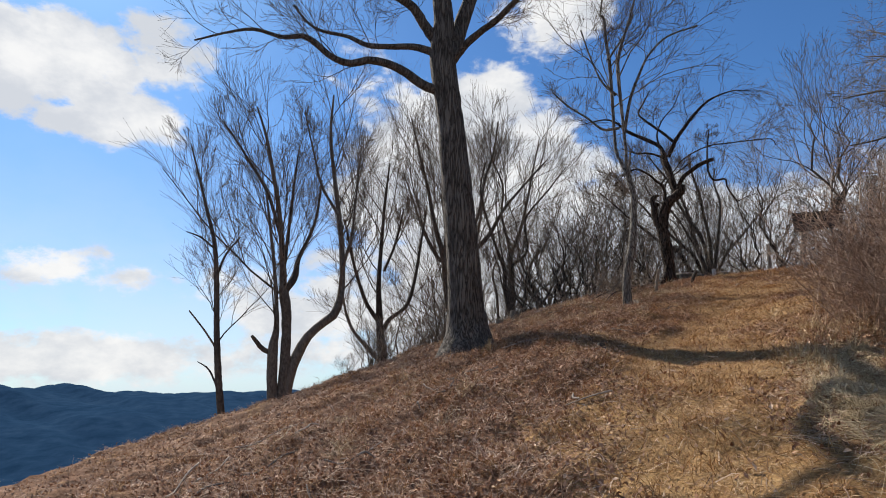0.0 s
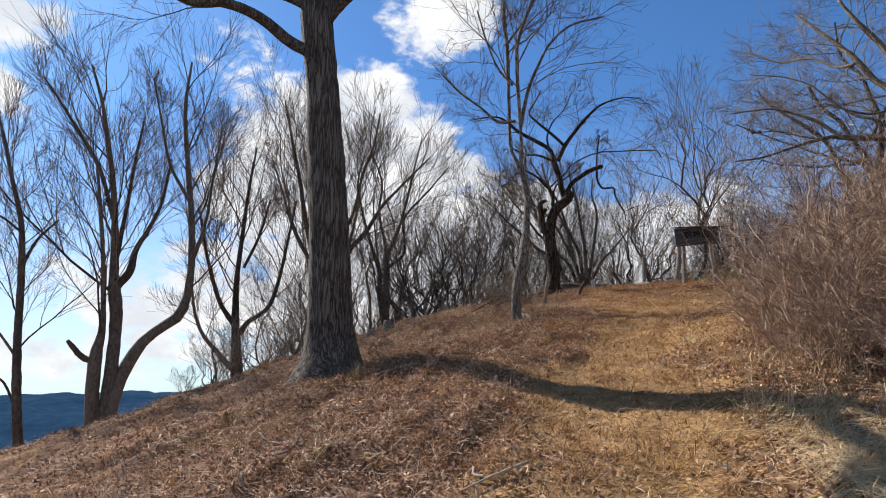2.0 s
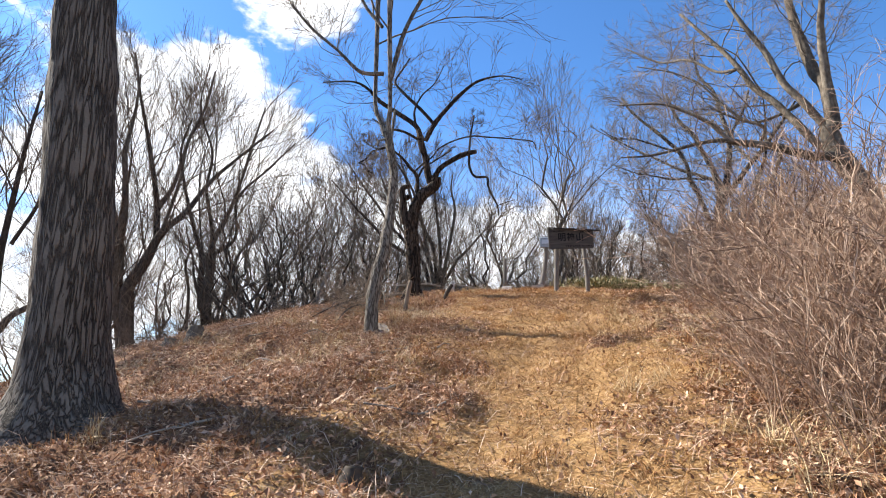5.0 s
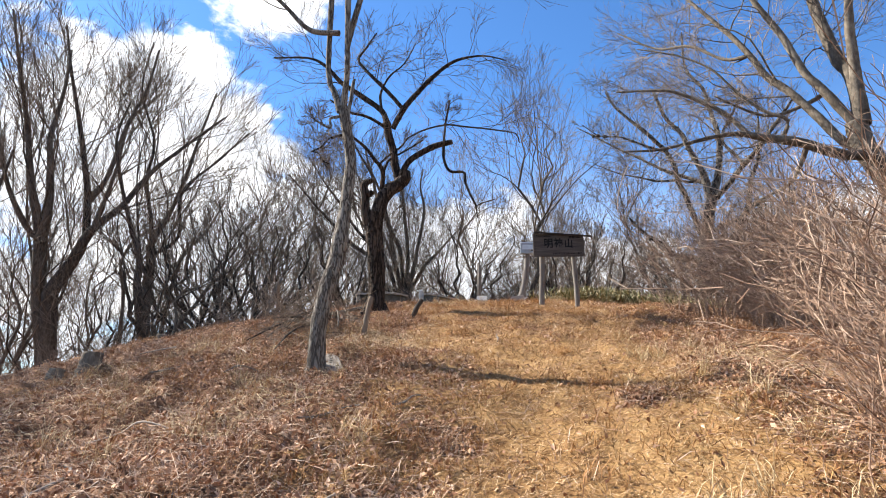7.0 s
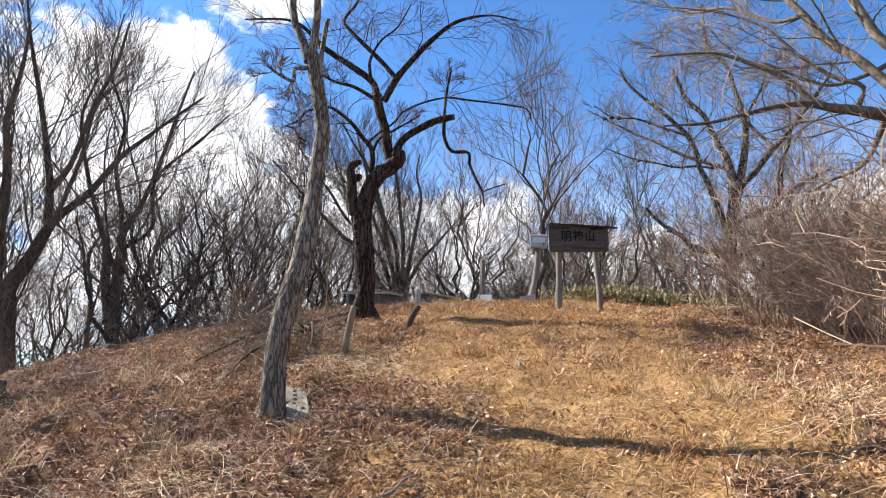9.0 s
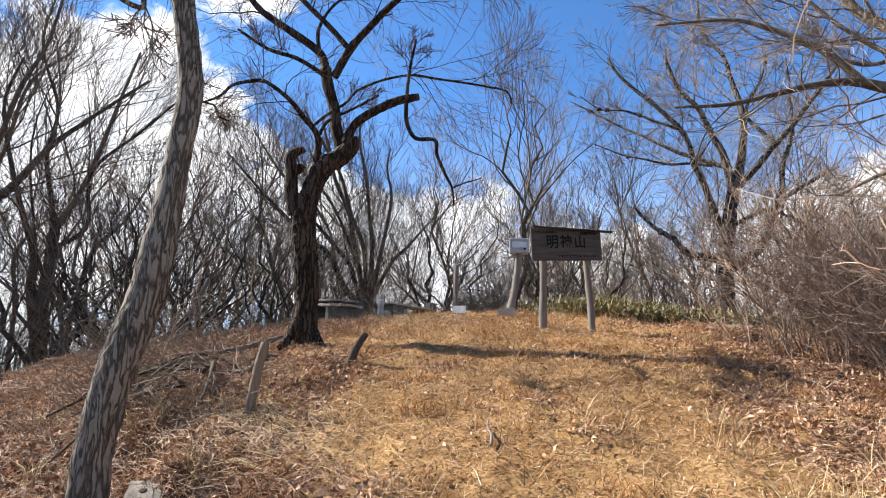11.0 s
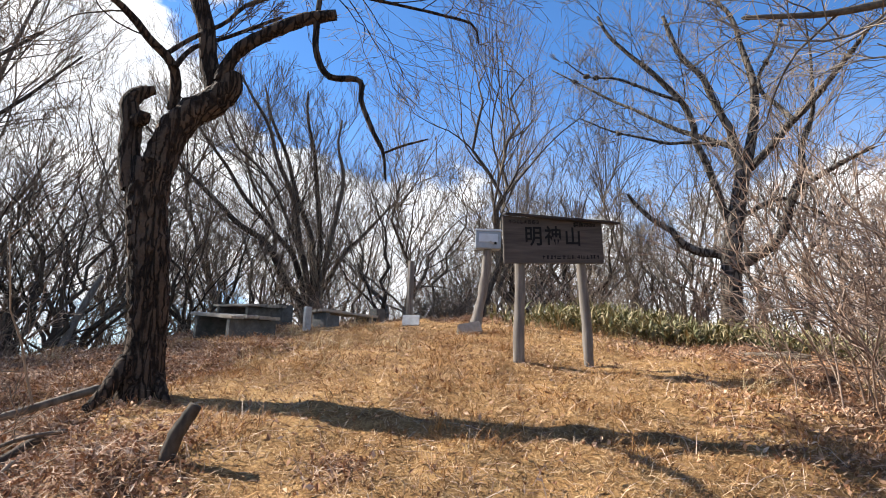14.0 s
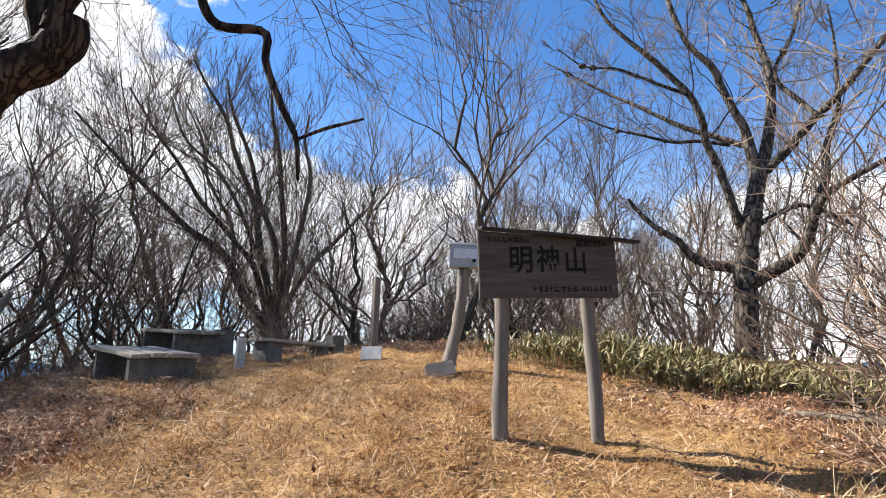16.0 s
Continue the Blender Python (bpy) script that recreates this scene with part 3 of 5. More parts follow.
slim_tree.limb("limb", (0.22, -0.06, 3.09, 0.029), (0.26, -0.06, 3.38, 0.025), (0.29, -0.05, 3.63, 0.024), (0.31, -0.04, 3.71, 0.017))
slim_tree.limb("limb", (0.13, -0.04, 3.14, 0.021), (-0.01, -0.08, 3.06, 0.018), (-0.03, -0.15, 2.91, 0.016), (-0.16, -0.19, 2.91, 0.014), (-0.3, -0.23, 2.95, 0.01))
slim_tree.limb("limb", (0.18, -0.07, 4.18, 0.043), (0.33, -0.24, 4.99, 0.037), (0.54, -0.45, 5.58, 0.031), (0.74, -0.64, 5.97, 0.025), (1.1, -0.9, 6.27, 0.025), (1.67, -1.23, 6.34, 0.018))
slim_tree.limb("limb", (0.08, -0.03, 4.32, 0.037), (-0.25, 0.22, 4.4, 0.032), (-0.57, 0.47, 4.83, 0.026), (-0.96, 0.74, 5.28, 0.026), (-1.31, 1, 5.82, 0.02))
slim_tree.limb("limb", (0.04, -0.01, 5.21, 0.032), (-0.2, 0.28, 5.77, 0.026), (-0.37, 0.56, 6.64, 0.02), (-0.5, 0.81, 7.56, 0.021))
slim_tree.limb("limb", (-0.06, 0.02, 6.21, 0.032), (0.38, 0.08, 6.89, 0.026), (0.72, 0.17, 7.61, 0.02))
slim_tree.finish()

gnarled_tree = Tree((6.93, 17.65, 4.47), **STYLE_T3)
gnarled_tree.limb("trunk", (-0.02, 0.01, -0.06, 0.279), (-0.01, 0, 0.07, 0.205), (-0, 0, 0.31, 0.163), (0.01, -0, 0.69, 0.154), (-0.03, 0.01, 1.08, 0.161), (-0.08, 0.02, 1.53, 0.16), (-0.09, 0.03, 1.88, 0.17), (-0.07, 0.02, 2.11, 0.165))
gnarled_tree.limb("limb", (-0.08, 0.02, 1.88, 0.158), (-0.02, -0.01, 2.17, 0.154), (0.06, -0.05, 2.45, 0.15), (0.18, -0.11, 2.64, 0.139), (0.36, -0.17, 2.78, 0.135), (0.48, -0.23, 2.95, 0.13), (0.49, -0.25, 3.09, 0.101))
gnarled_tree.limb("limb", (0.41, -0.22, 2.98, 0.071), (0.47, -0.29, 3.18, 0.065), (0.56, -0.37, 3.33, 0.065), (0.75, -0.48, 3.48, 0.065), (0.96, -0.59, 3.62, 0.066), (1.13, -0.7, 3.69, 0.06), (1.33, -0.81, 3.74, 0.051))
gnarled_tree.limb("limb", (1.18, -0.71, 3.71, 0.032), (1.17, -0.74, 3.33, 0.03), (1.28, -0.82, 3.06, 0.03), (1.56, -0.93, 3.05, 0.028), (1.57, -0.97, 2.81, 0.025), (1.67, -1.04, 2.5, 0.023), (1.75, -1.1, 2.29, 0.019), (1.76, -1.14, 2.01, 0.01))
gnarled_tree.limb("limb", (1.76, -1.09, 2.29, 0.012), (1.9, -1.21, 2.36, 0.012), (2.1, -1.35, 2.43, 0.008))
gnarled_tree.limb("limb", (1.18, -0.71, 3.71, 0.028), (1.22, -0.71, 4.14, 0.024), (1.28, -0.71, 4.47, 0.022), (1.34, -0.71, 4.76, 0.018))
gnarled_tree.limb("limb", (0.45, -0.13, 2.84, 0.107), (0.33, -0.07, 3.25, 0.09), (0.29, -0.03, 3.61, 0.085), (0.21, 0.02, 3.94, 0.092), (0.17, 0.05, 4.25, 0.092))
gnarled_tree.limb("limb", (0.18, 0.03, 4.04, 0.071), (0.13, 0.2, 4.55, 0.066), (-0.22, 0.5, 4.95, 0.058), (-0.65, 0.83, 5.36, 0.05), (-0.97, 1.12, 5.84, 0.038), (-1.3, 1.41, 6.08, 0.025), (-1.97, 1.85, 6.1, 0.016))
gnarled_tree.limb("limb", (0.28, -0.01, 4.12, 0.065), (0.47, -0.21, 4.59, 0.062), (0.72, -0.43, 4.97, 0.054), (0.97, -0.65, 5.3, 0.045), (1.34, -0.92, 5.64, 0.033), (1.86, -1.26, 5.76, 0.018), (2.27, -1.55, 5.63, 0.012))
gnarled_tree.limb("limb", (0.43, -0.19, 4.56, 0.045), (0.21, 0.03, 4.95, 0.042), (-0.06, 0.28, 5.36, 0.04), (-0.23, 0.49, 5.67, 0.034), (-0.32, 0.65, 5.96, 0.028), (-0.1, 0.68, 6.38, 0.022), (0.14, 0.71, 6.83, 0.016))
gnarled_tree.limb("limb", (0.09, 0.18, 4.56, 0.033), (0.13, 0.35, 5.08, 0.028), (0.38, 0.43, 5.62, 0.022), (0.78, 0.45, 6.1, 0.016), (1.1, 0.5, 6.75, 0.013))
gnarled_tree.limb("limb", (0.13, 0.05, 4.14, 0.036), (-0.32, -0, 4.25, 0.032), (-0.77, -0.06, 4.23, 0.025), (-1.23, -0.11, 4.37, 0.017))
gnarled_tree.limb("limb", (0.05, -0.01, 2.67, 0.05), (0.04, -0.09, 2.98, 0.046), (-0.05, -0.15, 3.12, 0.041), (-0.21, -0.19, 3.22, 0.037), (-0.4, -0.22, 3.4, 0.032), (-0.61, -0.24, 3.53, 0.028), (-0.85, -0.25, 3.62, 0.025), (-1.08, -0.27, 3.54, 0.023), (-1.29, -0.29, 3.41, 0.019), (-1.43, -0.33, 3.21, 0.016), (-1.64, -0.35, 3.05, 0.012))
gnarled_tree.limb("limb", (-1.63, -0.35, 3.06, 0.012), (-1.51, -0.42, 3.01, 0.012), (-1.47, -0.47, 2.87, 0.011), (-1.33, -0.55, 2.79, 0.007))
gnarled_tree.limb("limb", (-0.04, -0.09, 3.21, 0.023), (0.16, -0.08, 3.43, 0.021), (0.46, -0.09, 3.7, 0.02), (0.65, -0.08, 3.96, 0.02), (1.09, -0.13, 4.25, 0.019), (1.57, -0.2, 4.44, 0.019), (2, -0.25, 4.48, 0.02), (2.45, -0.31, 4.52, 0.017), (2.92, -0.38, 4.55, 0.018), (3.4, -0.45, 4.55, 0.016), (3.53, -0.41, 4.37, 0.013))
gnarled_tree.limb("limb", (-0, -0.21, 3.02, 0.025), (0.18, -0.09, 3.33, 0.023), (0.55, -0.02, 3.62, 0.02), (1.06, 0, 4.02, 0.016))
gnarled_tree.limb("limb", (-0.2, 0.06, 1.87, 0.113), (-0.27, 0.09, 2.19, 0.096), (-0.27, 0.1, 2.49, 0.092), (-0.3, 0.12, 2.7, 0.081), (-0.23, 0.11, 2.81, 0.07), (-0.1, 0.08, 2.88, 0.041))
gnarled_tree.limb("limb", (-0.27, 0.03, 2.49, 0.057), (-0.2, -0.02, 2.52, 0.062), (-0.19, -0.05, 2.58, 0.045))
gnarled_tree.limb("root", (-0.13, -0.07, 0.33, 0.08), (-0.22, -0.13, 0.17, 0.068), (-0.32, -0.19, 0.03, 0.056), (-0.43, -0.24, -0.07, 0.035))
gnarled_tree.limb("root", (0.09, -0.13, 0.18, 0.059), (0.13, -0.25, 0.03, 0.048), (0.17, -0.36, -0.06, 0.026))
gnarled_tree.finish()

thin_tree = Tree((-8.0, 22.4, -1.56), **STYLE_T4)
thin_tree.limb("trunk", (0, 0, 1.17, 0.154), (-0.27, -0.1, 2.87, 0.129), (-0.49, -0.17, 4.73, 0.112), (-0.7, -0.25, 7.3, 0.094), (-0.9, -0.32, 8.63, 0.077), (-1.22, -0.44, 9.74, 0.06), (-1.6, -0.57, 11.09, 0.043), (-1.97, -0.71, 12.34, 0.026))
thin_tree.limb("limb", (-0.69, -0.24, 7.08, 0.052), (-0.51, 0.08, 8.04, 0.043), (-0.15, 0.48, 8.83, 0.026))
thin_tree.limb("limb", (-0.45, -0.16, 4.31, 0.043), (-0.83, -0.56, 5.01, 0.034), (-1.28, -0.99, 5.69, 0.026))
thin_tree.limb("limb", (-0.83, -0.3, 8.18, 0.043), (-1.24, -0.71, 8.53, 0.034), (-1.62, -1.11, 8.65, 0.017))
thin_tree.limb("limb", (-0.31, -0.11, 2.87, 0.043), (-0.75, -0, 3.59, 0.034), (-1.24, 0.09, 3.9, 0.017))
thin_tree.finish()

twin_tree = Tree((-6.55, 24.0, -0.78), **STYLE_T5)
twin_tree.limb("trunk", (0.11, 0.03, 1.11, 0.316), (0.16, 0.04, 2.08, 0.23), (0.17, 0.05, 3.64, 0.201), (0.12, 0.03, 5.01, 0.187), (-0.02, -0.01, 5.93, 0.201), (-0.08, -0.02, 6.29, 0.158), (-0.23, -0.06, 8.08, 0.115), (-0.47, -0.13, 9.79, 0.094), (-0.78, -0.21, 11.29, 0.079), (-1.14, -0.31, 12.81, 0.058), (-1.57, -0.43, 14.08, 0.036))
twin_tree.limb("limb", (0.16, 0.04, 1.21, 0.259), (0.37, 0.15, 2.63, 0.237), (0.59, 0.26, 3.42, 0.215), (0.98, 0.41, 4.23, 0.194), (1.5, 0.6, 4.76, 0.179), (1.92, 0.76, 5.14, 0.194), (2.16, 0.87, 5.83, 0.158), (2.2, 0.93, 7.06, 0.13), (2.02, 0.93, 9.09, 0.115), (1.7, 0.89, 11.17, 0.094), (1.43, 0.86, 13.33, 0.072), (1.47, 0.92, 15.33, 0.043))
twin_tree.limb("limb", (-0.1, -0.03, 1.11, 0.259), (-0.22, -0.13, 2.3, 0.215), (-0.26, -0.21, 3.62, 0.201), (-0.16, -0.25, 4.75, 0.101), (-0.35, -0.37, 6.81, 0.072), (-0.62, -0.51, 8.69, 0.058), (-0.88, -0.65, 10.37, 0.036))
twin_tree.limb("limb", (-0.35, -0.1, 3.52, 0.115), (-0.63, -0.34, 3.66, 0.101), (-0.87, -0.58, 3.98, 0.086), (-0.95, -0.78, 4.12, 0.058))
twin_tree.limb("limb", (0.04, 0.01, 6.06, 0.144), (0.35, 0.22, 6.69, 0.13), (0.41, 0.36, 7.44, 0.094), (0.73, 0.57, 8.36, 0.072), (1, 0.77, 9.43, 0.058), (1.13, 0.93, 11.18, 0.036))
twin_tree.limb("limb", (-0.27, -0.07, 8.32, 0.072), (-0.82, -0.38, 10.09, 0.072), (-1.39, -0.69, 11.11, 0.058), (-1.95, -1, 11.99, 0.043), (-2.62, -1.34, 12.99, 0.029))
twin_tree.limb("limb", (2.19, 0.6, 7, 0.072), (2.54, 0.9, 8.57, 0.058), (2.65, 1.14, 10.46, 0.043), (2.79, 1.38, 13, 0.029))
twin_tree.limb("limb", (-0.08, -0.02, 6.88, 0.086), (0.01, 0.11, 8.86, 0.065), (0.07, 0.23, 10.67, 0.05), (0.18, 0.36, 12.57, 0.029))
twin_tree.limb("limb", (1.98, 0.54, 9.49, 0.072), (1.29, 0.25, 10.68, 0.058), (0.9, 0.04, 12.17, 0.043), (0.48, -0.18, 13.94, 0.029))
twin_tree.finish()

forked_tree = Tree((-3.0, 29.0, 0.59), **STYLE_T6)
forked_tree.limb("trunk", (0.1, 0.01, 1.73, 0.274), (-0.04, -0, 3.09, 0.201), (-0.15, -0.02, 4.2, 0.164), (-0.22, -0.02, 5.89, 0.118), (-0.13, -0.01, 7.93, 0.091), (0.02, 0, 10.34, 0.064), (0.21, 0.02, 12.21, 0.036))
forked_tree.limb("limb", (0.06, 0.01, 3.51, 0.128), (0.36, 0.16, 4.08, 0.109), (1.18, 0.36, 4.81, 0.1), (1.59, 0.53, 6.28, 0.082), (1.85, 0.67, 8.1, 0.064), (2.13, 0.82, 9.98, 0.036))
forked_tree.limb("limb", (-0.12, -0.01, 3.86, 0.118), (-0.73, -0.23, 4.73, 0.1), (-1.15, -0.42, 5.82, 0.082), (-1.54, -0.61, 7.21, 0.064), (-1.9, -0.8, 8.9, 0.036))
forked_tree.limb("limb", (-0.07, -0.01, 2, 0.128), (-0.68, -0.15, 2.67, 0.109), (-1.37, -0.29, 3.48, 0.082), (-1.75, -0.41, 4.43, 0.064), (-1.98, -0.51, 5.81, 0.036))
forked_tree.limb("limb", (0.04, 0, 6.47, 0.073), (0.57, 0.21, 7.98, 0.064), (0.96, 0.4, 9.85, 0.036))
forked_tree.finish()

spreading_tree = Tree((0.75, 31.5, 3.6), **STYLE_T7)
spreading_tree.limb("trunk", (0.26, 0.01, -2.15, 0.268), (-0.05, 0.06, 0.21, 0.247), (-0.45, 0.1, 2.39, 0.223), (-0.59, 0.15, 4.1, 0.241), (-0.75, 0.21, 4.97, 0.185), (-1.17, 0.25, 6.4, 0.129), (-1.61, 0.28, 8.78, 0.095), (-2.13, 0.32, 11.05, 0.066), (-2.57, 0.35, 13.08, 0.045))
spreading_tree.limb("limb", (-0.57, -0.03, 4.21, 0.155), (-0.52, -0.15, 5.51, 0.142), (-0.62, -0.28, 6.95, 0.115), (-0.76, -0.4, 8.1, 0.093), (-0.57, -0.51, 9.83, 0.066), (-0.53, -0.63, 11.56, 0.045))
spreading_tree.limb("limb", (0.41, 0.02, -2.16, 0.297), (0.12, -0.14, 0.21, 0.287), (-0.03, -0.3, 2.1, 0.262), (-0.02, -0.45, 2.64, 0.234), (0.45, -0.58, 3.58, 0.21), (0.75, -0.71, 4.46, 0.17), (1.07, -0.84, 4.98, 0.129), (1.79, -0.95, 5.81, 0.11), (2.56, -1.06, 7.16, 0.09), (3.41, -1.16, 8.19, 0.062), (5.02, -1.21, 9.98, 0.041))
spreading_tree.limb("limb", (0.76, -0.56, 4.41, 0.143), (0.65, -0.32, 5.95, 0.124), (0.42, -0.1, 7.21, 0.104), (0.01, 0.12, 9.11, 0.083), (-0.51, 0.33, 11.22, 0.061), (-0.88, 0.55, 13.11, 0.039))
spreading_tree.limb("limb", (0.7, -0.36, 5.94, 0.109), (1.16, -0.48, 6.92, 0.089), (1.58, -0.61, 9.04, 0.069), (2.09, -0.73, 10.62, 0.054), (2.35, -0.87, 12.36, 0.04))
spreading_tree.limb("limb", (0.91, -0.55, 4.8, 0.086), (1.4, 0.01, 7.27, 0.069), (1.71, 0.57, 9.7, 0.056), (2.75, 1.16, 11.48, 0.043))
spreading_tree.limb("limb", (-0.65, -0.04, 4.34, 0.112), (-1.15, 0.13, 4.89, 0.098), (-1.79, 0.3, 6.15, 0.078), (-2.41, 0.46, 8.04, 0.057), (-3.02, 0.63, 9.82, 0.036))
spreading_tree.finish()

nest_tree = Tree((20.4, 19.5, 5.35), **STYLE_T8)
nest_tree.limb("trunk", (-0.01, 0.01, -0.16, 0.298), (0.02, -0.04, 0.51, 0.252), (0.04, -0.09, 1.28, 0.235), (0.07, -0.13, 2.07, 0.227), (0.11, -0.23, 2.66, 0.198), (0.18, -0.37, 3.36, 0.179), (0.25, -0.5, 4.07, 0.17), (0.23, -0.48, 4.38, 0.141))
nest_tree.limb("limb", (0.24, -0.5, 3.96, 0.15), (0.38, -0.67, 4.78, 0.126), (0.49, -0.78, 5.52, 0.112), (0.57, -0.82, 6.29, 0.103), (0.59, -0.75, 6.88, 0.088), (0.56, -0.59, 7.69, 0.074), (0.54, -0.41, 8.64, 0.059), (0.34, 0.1, 9.68, 0.051), (0.37, 0.15, 11.27, 0.035))
nest_tree.limb("limb", (0.23, -0.48, 4.17, 0.14), (0.12, -0.39, 4.91, 0.122), (0.04, -0.36, 5.28, 0.102), (-0.09, -0.23, 5.69, 0.092), (-0.24, -0.07, 6.29, 0.088), (-0.37, 0.04, 6.77, 0.078), (-0.63, 0.44, 7.45, 0.069), (-0.8, 0.63, 8.19, 0.065), (-0.9, 0.71, 8.66, 0.054))
nest_tree.limb("limb", (0.08, -0.16, 2.77, 0.109), (-0.08, -0.08, 3.17, 0.1), (-0.23, -0.03, 3.68, 0.095), (-0.41, 0.1, 4.41, 0.091), (-0.59, 0.22, 4.93, 0.087), (-0.71, 0.21, 5.44, 0.082), (-0.9, 0.36, 6.04, 0.077), (-1.14, 0.6, 6.47, 0.073), (-1.4, 0.87, 6.93, 0.073), (-1.74, 1.33, 7.57, 0.053), (-2.04, 1.71, 8.19, 0.049), (-2.24, 1.86, 8.73, 0.038))
nest_tree.limb("limb", (0.14, -0.29, 4.84, 0.071), (0, 0.26, 5.19, 0.068), (-0.19, 0.91, 5.58, 0.065), (-0.35, 1.5, 6.04, 0.05), (-0.53, 2.13, 6.56, 0.046), (-0.68, 2.71, 6.99, 0.042), (-0.99, 3.6, 7.76, 0.031), (-1.29, 4.47, 8.5, 0.019))
nest_tree.limb("limb", (0.01, -0.03, 4.91, 0.046), (-0.38, 0.5, 5.07, 0.042), (-0.73, 0.96, 5.11, 0.042), (-1.14, 1.52, 5.36, 0.032), (-1.56, 2.1, 5.62, 0.027), (-2.03, 2.8, 6.11, 0.017))
nest_tree.limb("limb", (-1.02, 0.27, 5.97, 0.046), (-1.4, 0.69, 6.24, 0.041), (-1.74, 1.03, 6.49, 0.036), (-2.13, 1.46, 6.77, 0.031), (-2.58, 2.01, 6.91, 0.021), (-2.98, 2.47, 7.44, 0.016))
nest_tree.limb("limb", (0.29, -0.59, 4.14, 0.1), (0.37, -1.1, 4.55, 0.093), (0.47, -1.65, 5.12, 0.086), (0.52, -2.1, 5.48, 0.075), (0.57, -2.54, 5.92, 0.064), (0.66, -3.06, 6.5, 0.05), (0.68, -3.45, 6.91, 0.035))
nest_tree.limb("limb", (0.41, -1.76, 5.14, 0.057), (0.44, -1.37, 5.7, 0.054), (0.5, -1.03, 6.19, 0.05), (0.68, -0.93, 6.72, 0.046), (1.03, -1.21, 7.51, 0.042), (1.34, -1.37, 8.46, 0.032))
nest_tree.limb("limb", (0.01, -0.26, 1.66, 0.155), (0.05, -0.71, 1.9, 0.147), (0.09, -1.16, 2.13, 0.13), (0.06, -1.47, 2.55, 0.114), (-0.03, -1.65, 2.97, 0.1), (-0.09, -1.9, 3.28, 0.085), (-0.08, -2.29, 3.48, 0.065), (0.05, -2.93, 3.77, 0.051), (0.09, -3.39, 3.91, 0.033))
nest_tree.limb("limb", (0.11, -1.6, 3.1, 0.092), (0.39, -1.79, 3.77, 0.079), (0.58, -1.8, 4.49, 0.071), (0.86, -2, 5.35, 0.057), (1.05, -2, 6.18, 0.044), (1.22, -1.98, 7.11, 0.03), (1.37, -1.89, 8.09, 0.02))
nest_tree.limb("limb", (0.22, -0.45, 2.99, 0.064), (0.65, -0.76, 3.27, 0.06), (1.06, -1.03, 3.43, 0.05), (1.56, -1.48, 3.15, 0.035), (2, -1.82, 2.85, 0.02))
nest_tree.limb("dead_limb", (-0.04, 0.08, 2.03, 0.129), (-0.43, 0.49, 2.14, 0.11), (-0.72, 0.71, 2.34, 0.101), (-0.96, 0.83, 2.64, 0.085))
nest_tree.limb("limb", (-0.95, 0.81, 2.62, 0.08), (-1.27, 1.24, 3.02, 0.066), (-1.53, 1.55, 3.48, 0.052), (-1.68, 1.62, 3.69, 0.031))
nest_tree.finish()

overhanging_tree = Tree((14.4, 10.65, 3.9), **STYLE_R1)
overhanging_tree.limb("trunk", (-0.04, 0.13, -0.27, 0.271), (-0.03, 0.11, 0.82, 0.232), (-0.07, 0.24, 1.89, 0.22), (-0.15, 0.49, 2.76, 0.218), (-0.23, 0.78, 3.53, 0.206), (-0.26, 0.87, 4.11, 0.188))
overhanging_tree.limb("limb", (-0.24, 0.8, 4.04, 0.147), (-0.15, 0.87, 5.08, 0.143), (-0.12, 1.09, 5.58, 0.129), (-0.07, 1.29, 6.38, 0.116), (-0.01, 1.43, 7.1, 0.1), (0.06, 1.55, 7.83, 0.084), (0.12, 1.69, 9.06, 0.048))
overhanging_tree.limb("limb", (-0.24, 0.79, 4.3, 0.123), (-0.35, 0.74, 5.05, 0.107), (-0.45, 0.68, 5.81, 0.091), (-0.55, 0.59, 6.38, 0.075), (-0.63, 0.42, 7.09, 0.058), (-0.74, 0.4, 7.98, 0.033))
overhanging_tree.limb("limb", (-0.52, 0.35, 2.82, 0.098), (-0.86, 0.52, 3.16, 0.099), (-1.25, 0.82, 3.23, 0.095), (-1.64, 1.17, 3.46, 0.089), (-1.97, 1.29, 3.5, 0.085), (-2.34, 1.54, 3.56, 0.066), (-2.7, 1.79, 3.65, 0.05), (-3.07, 2.06, 3.6, 0.039), (-3.45, 2.33, 3.49, 0.031), (-3.84, 2.68, 3.4, 0.024), (-4.26, 3.1, 3.42, 0.016))
overhanging_tree.limb("limb", (-0.2, 0.68, 3.48, 0.096), (-0.29, 1.11, 3.75, 0.091), (-0.37, 1.52, 4.46, 0.086), (-0.47, 1.96, 5.19, 0.081), (-0.53, 2.32, 5.66, 0.074), (-0.58, 2.6, 6.3, 0.067), (-0.63, 2.91, 6.88, 0.059), (-0.74, 3.4, 7.68, 0.046), (-0.86, 3.93, 8.55, 0.032))
overhanging_tree.limb("limb", (-0.24, 0.82, 3.87, 0.089), (-0.45, 1.27, 4.86, 0.085), (-0.59, 1.53, 5.36, 0.078), (-0.74, 1.77, 6.22, 0.071), (-0.87, 1.99, 6.8, 0.064), (-0.98, 2.12, 7.15, 0.055), (-1.12, 2.38, 7.9, 0.033))
overhanging_tree.limb("limb", (-2.59, 1.7, 3.66, 0.046), (-2.83, 1.99, 4.13, 0.044), (-3.13, 2.45, 4.56, 0.033), (-3.39, 2.81, 4.78, 0.025), (-3.79, 3.61, 4.99, 0.017))
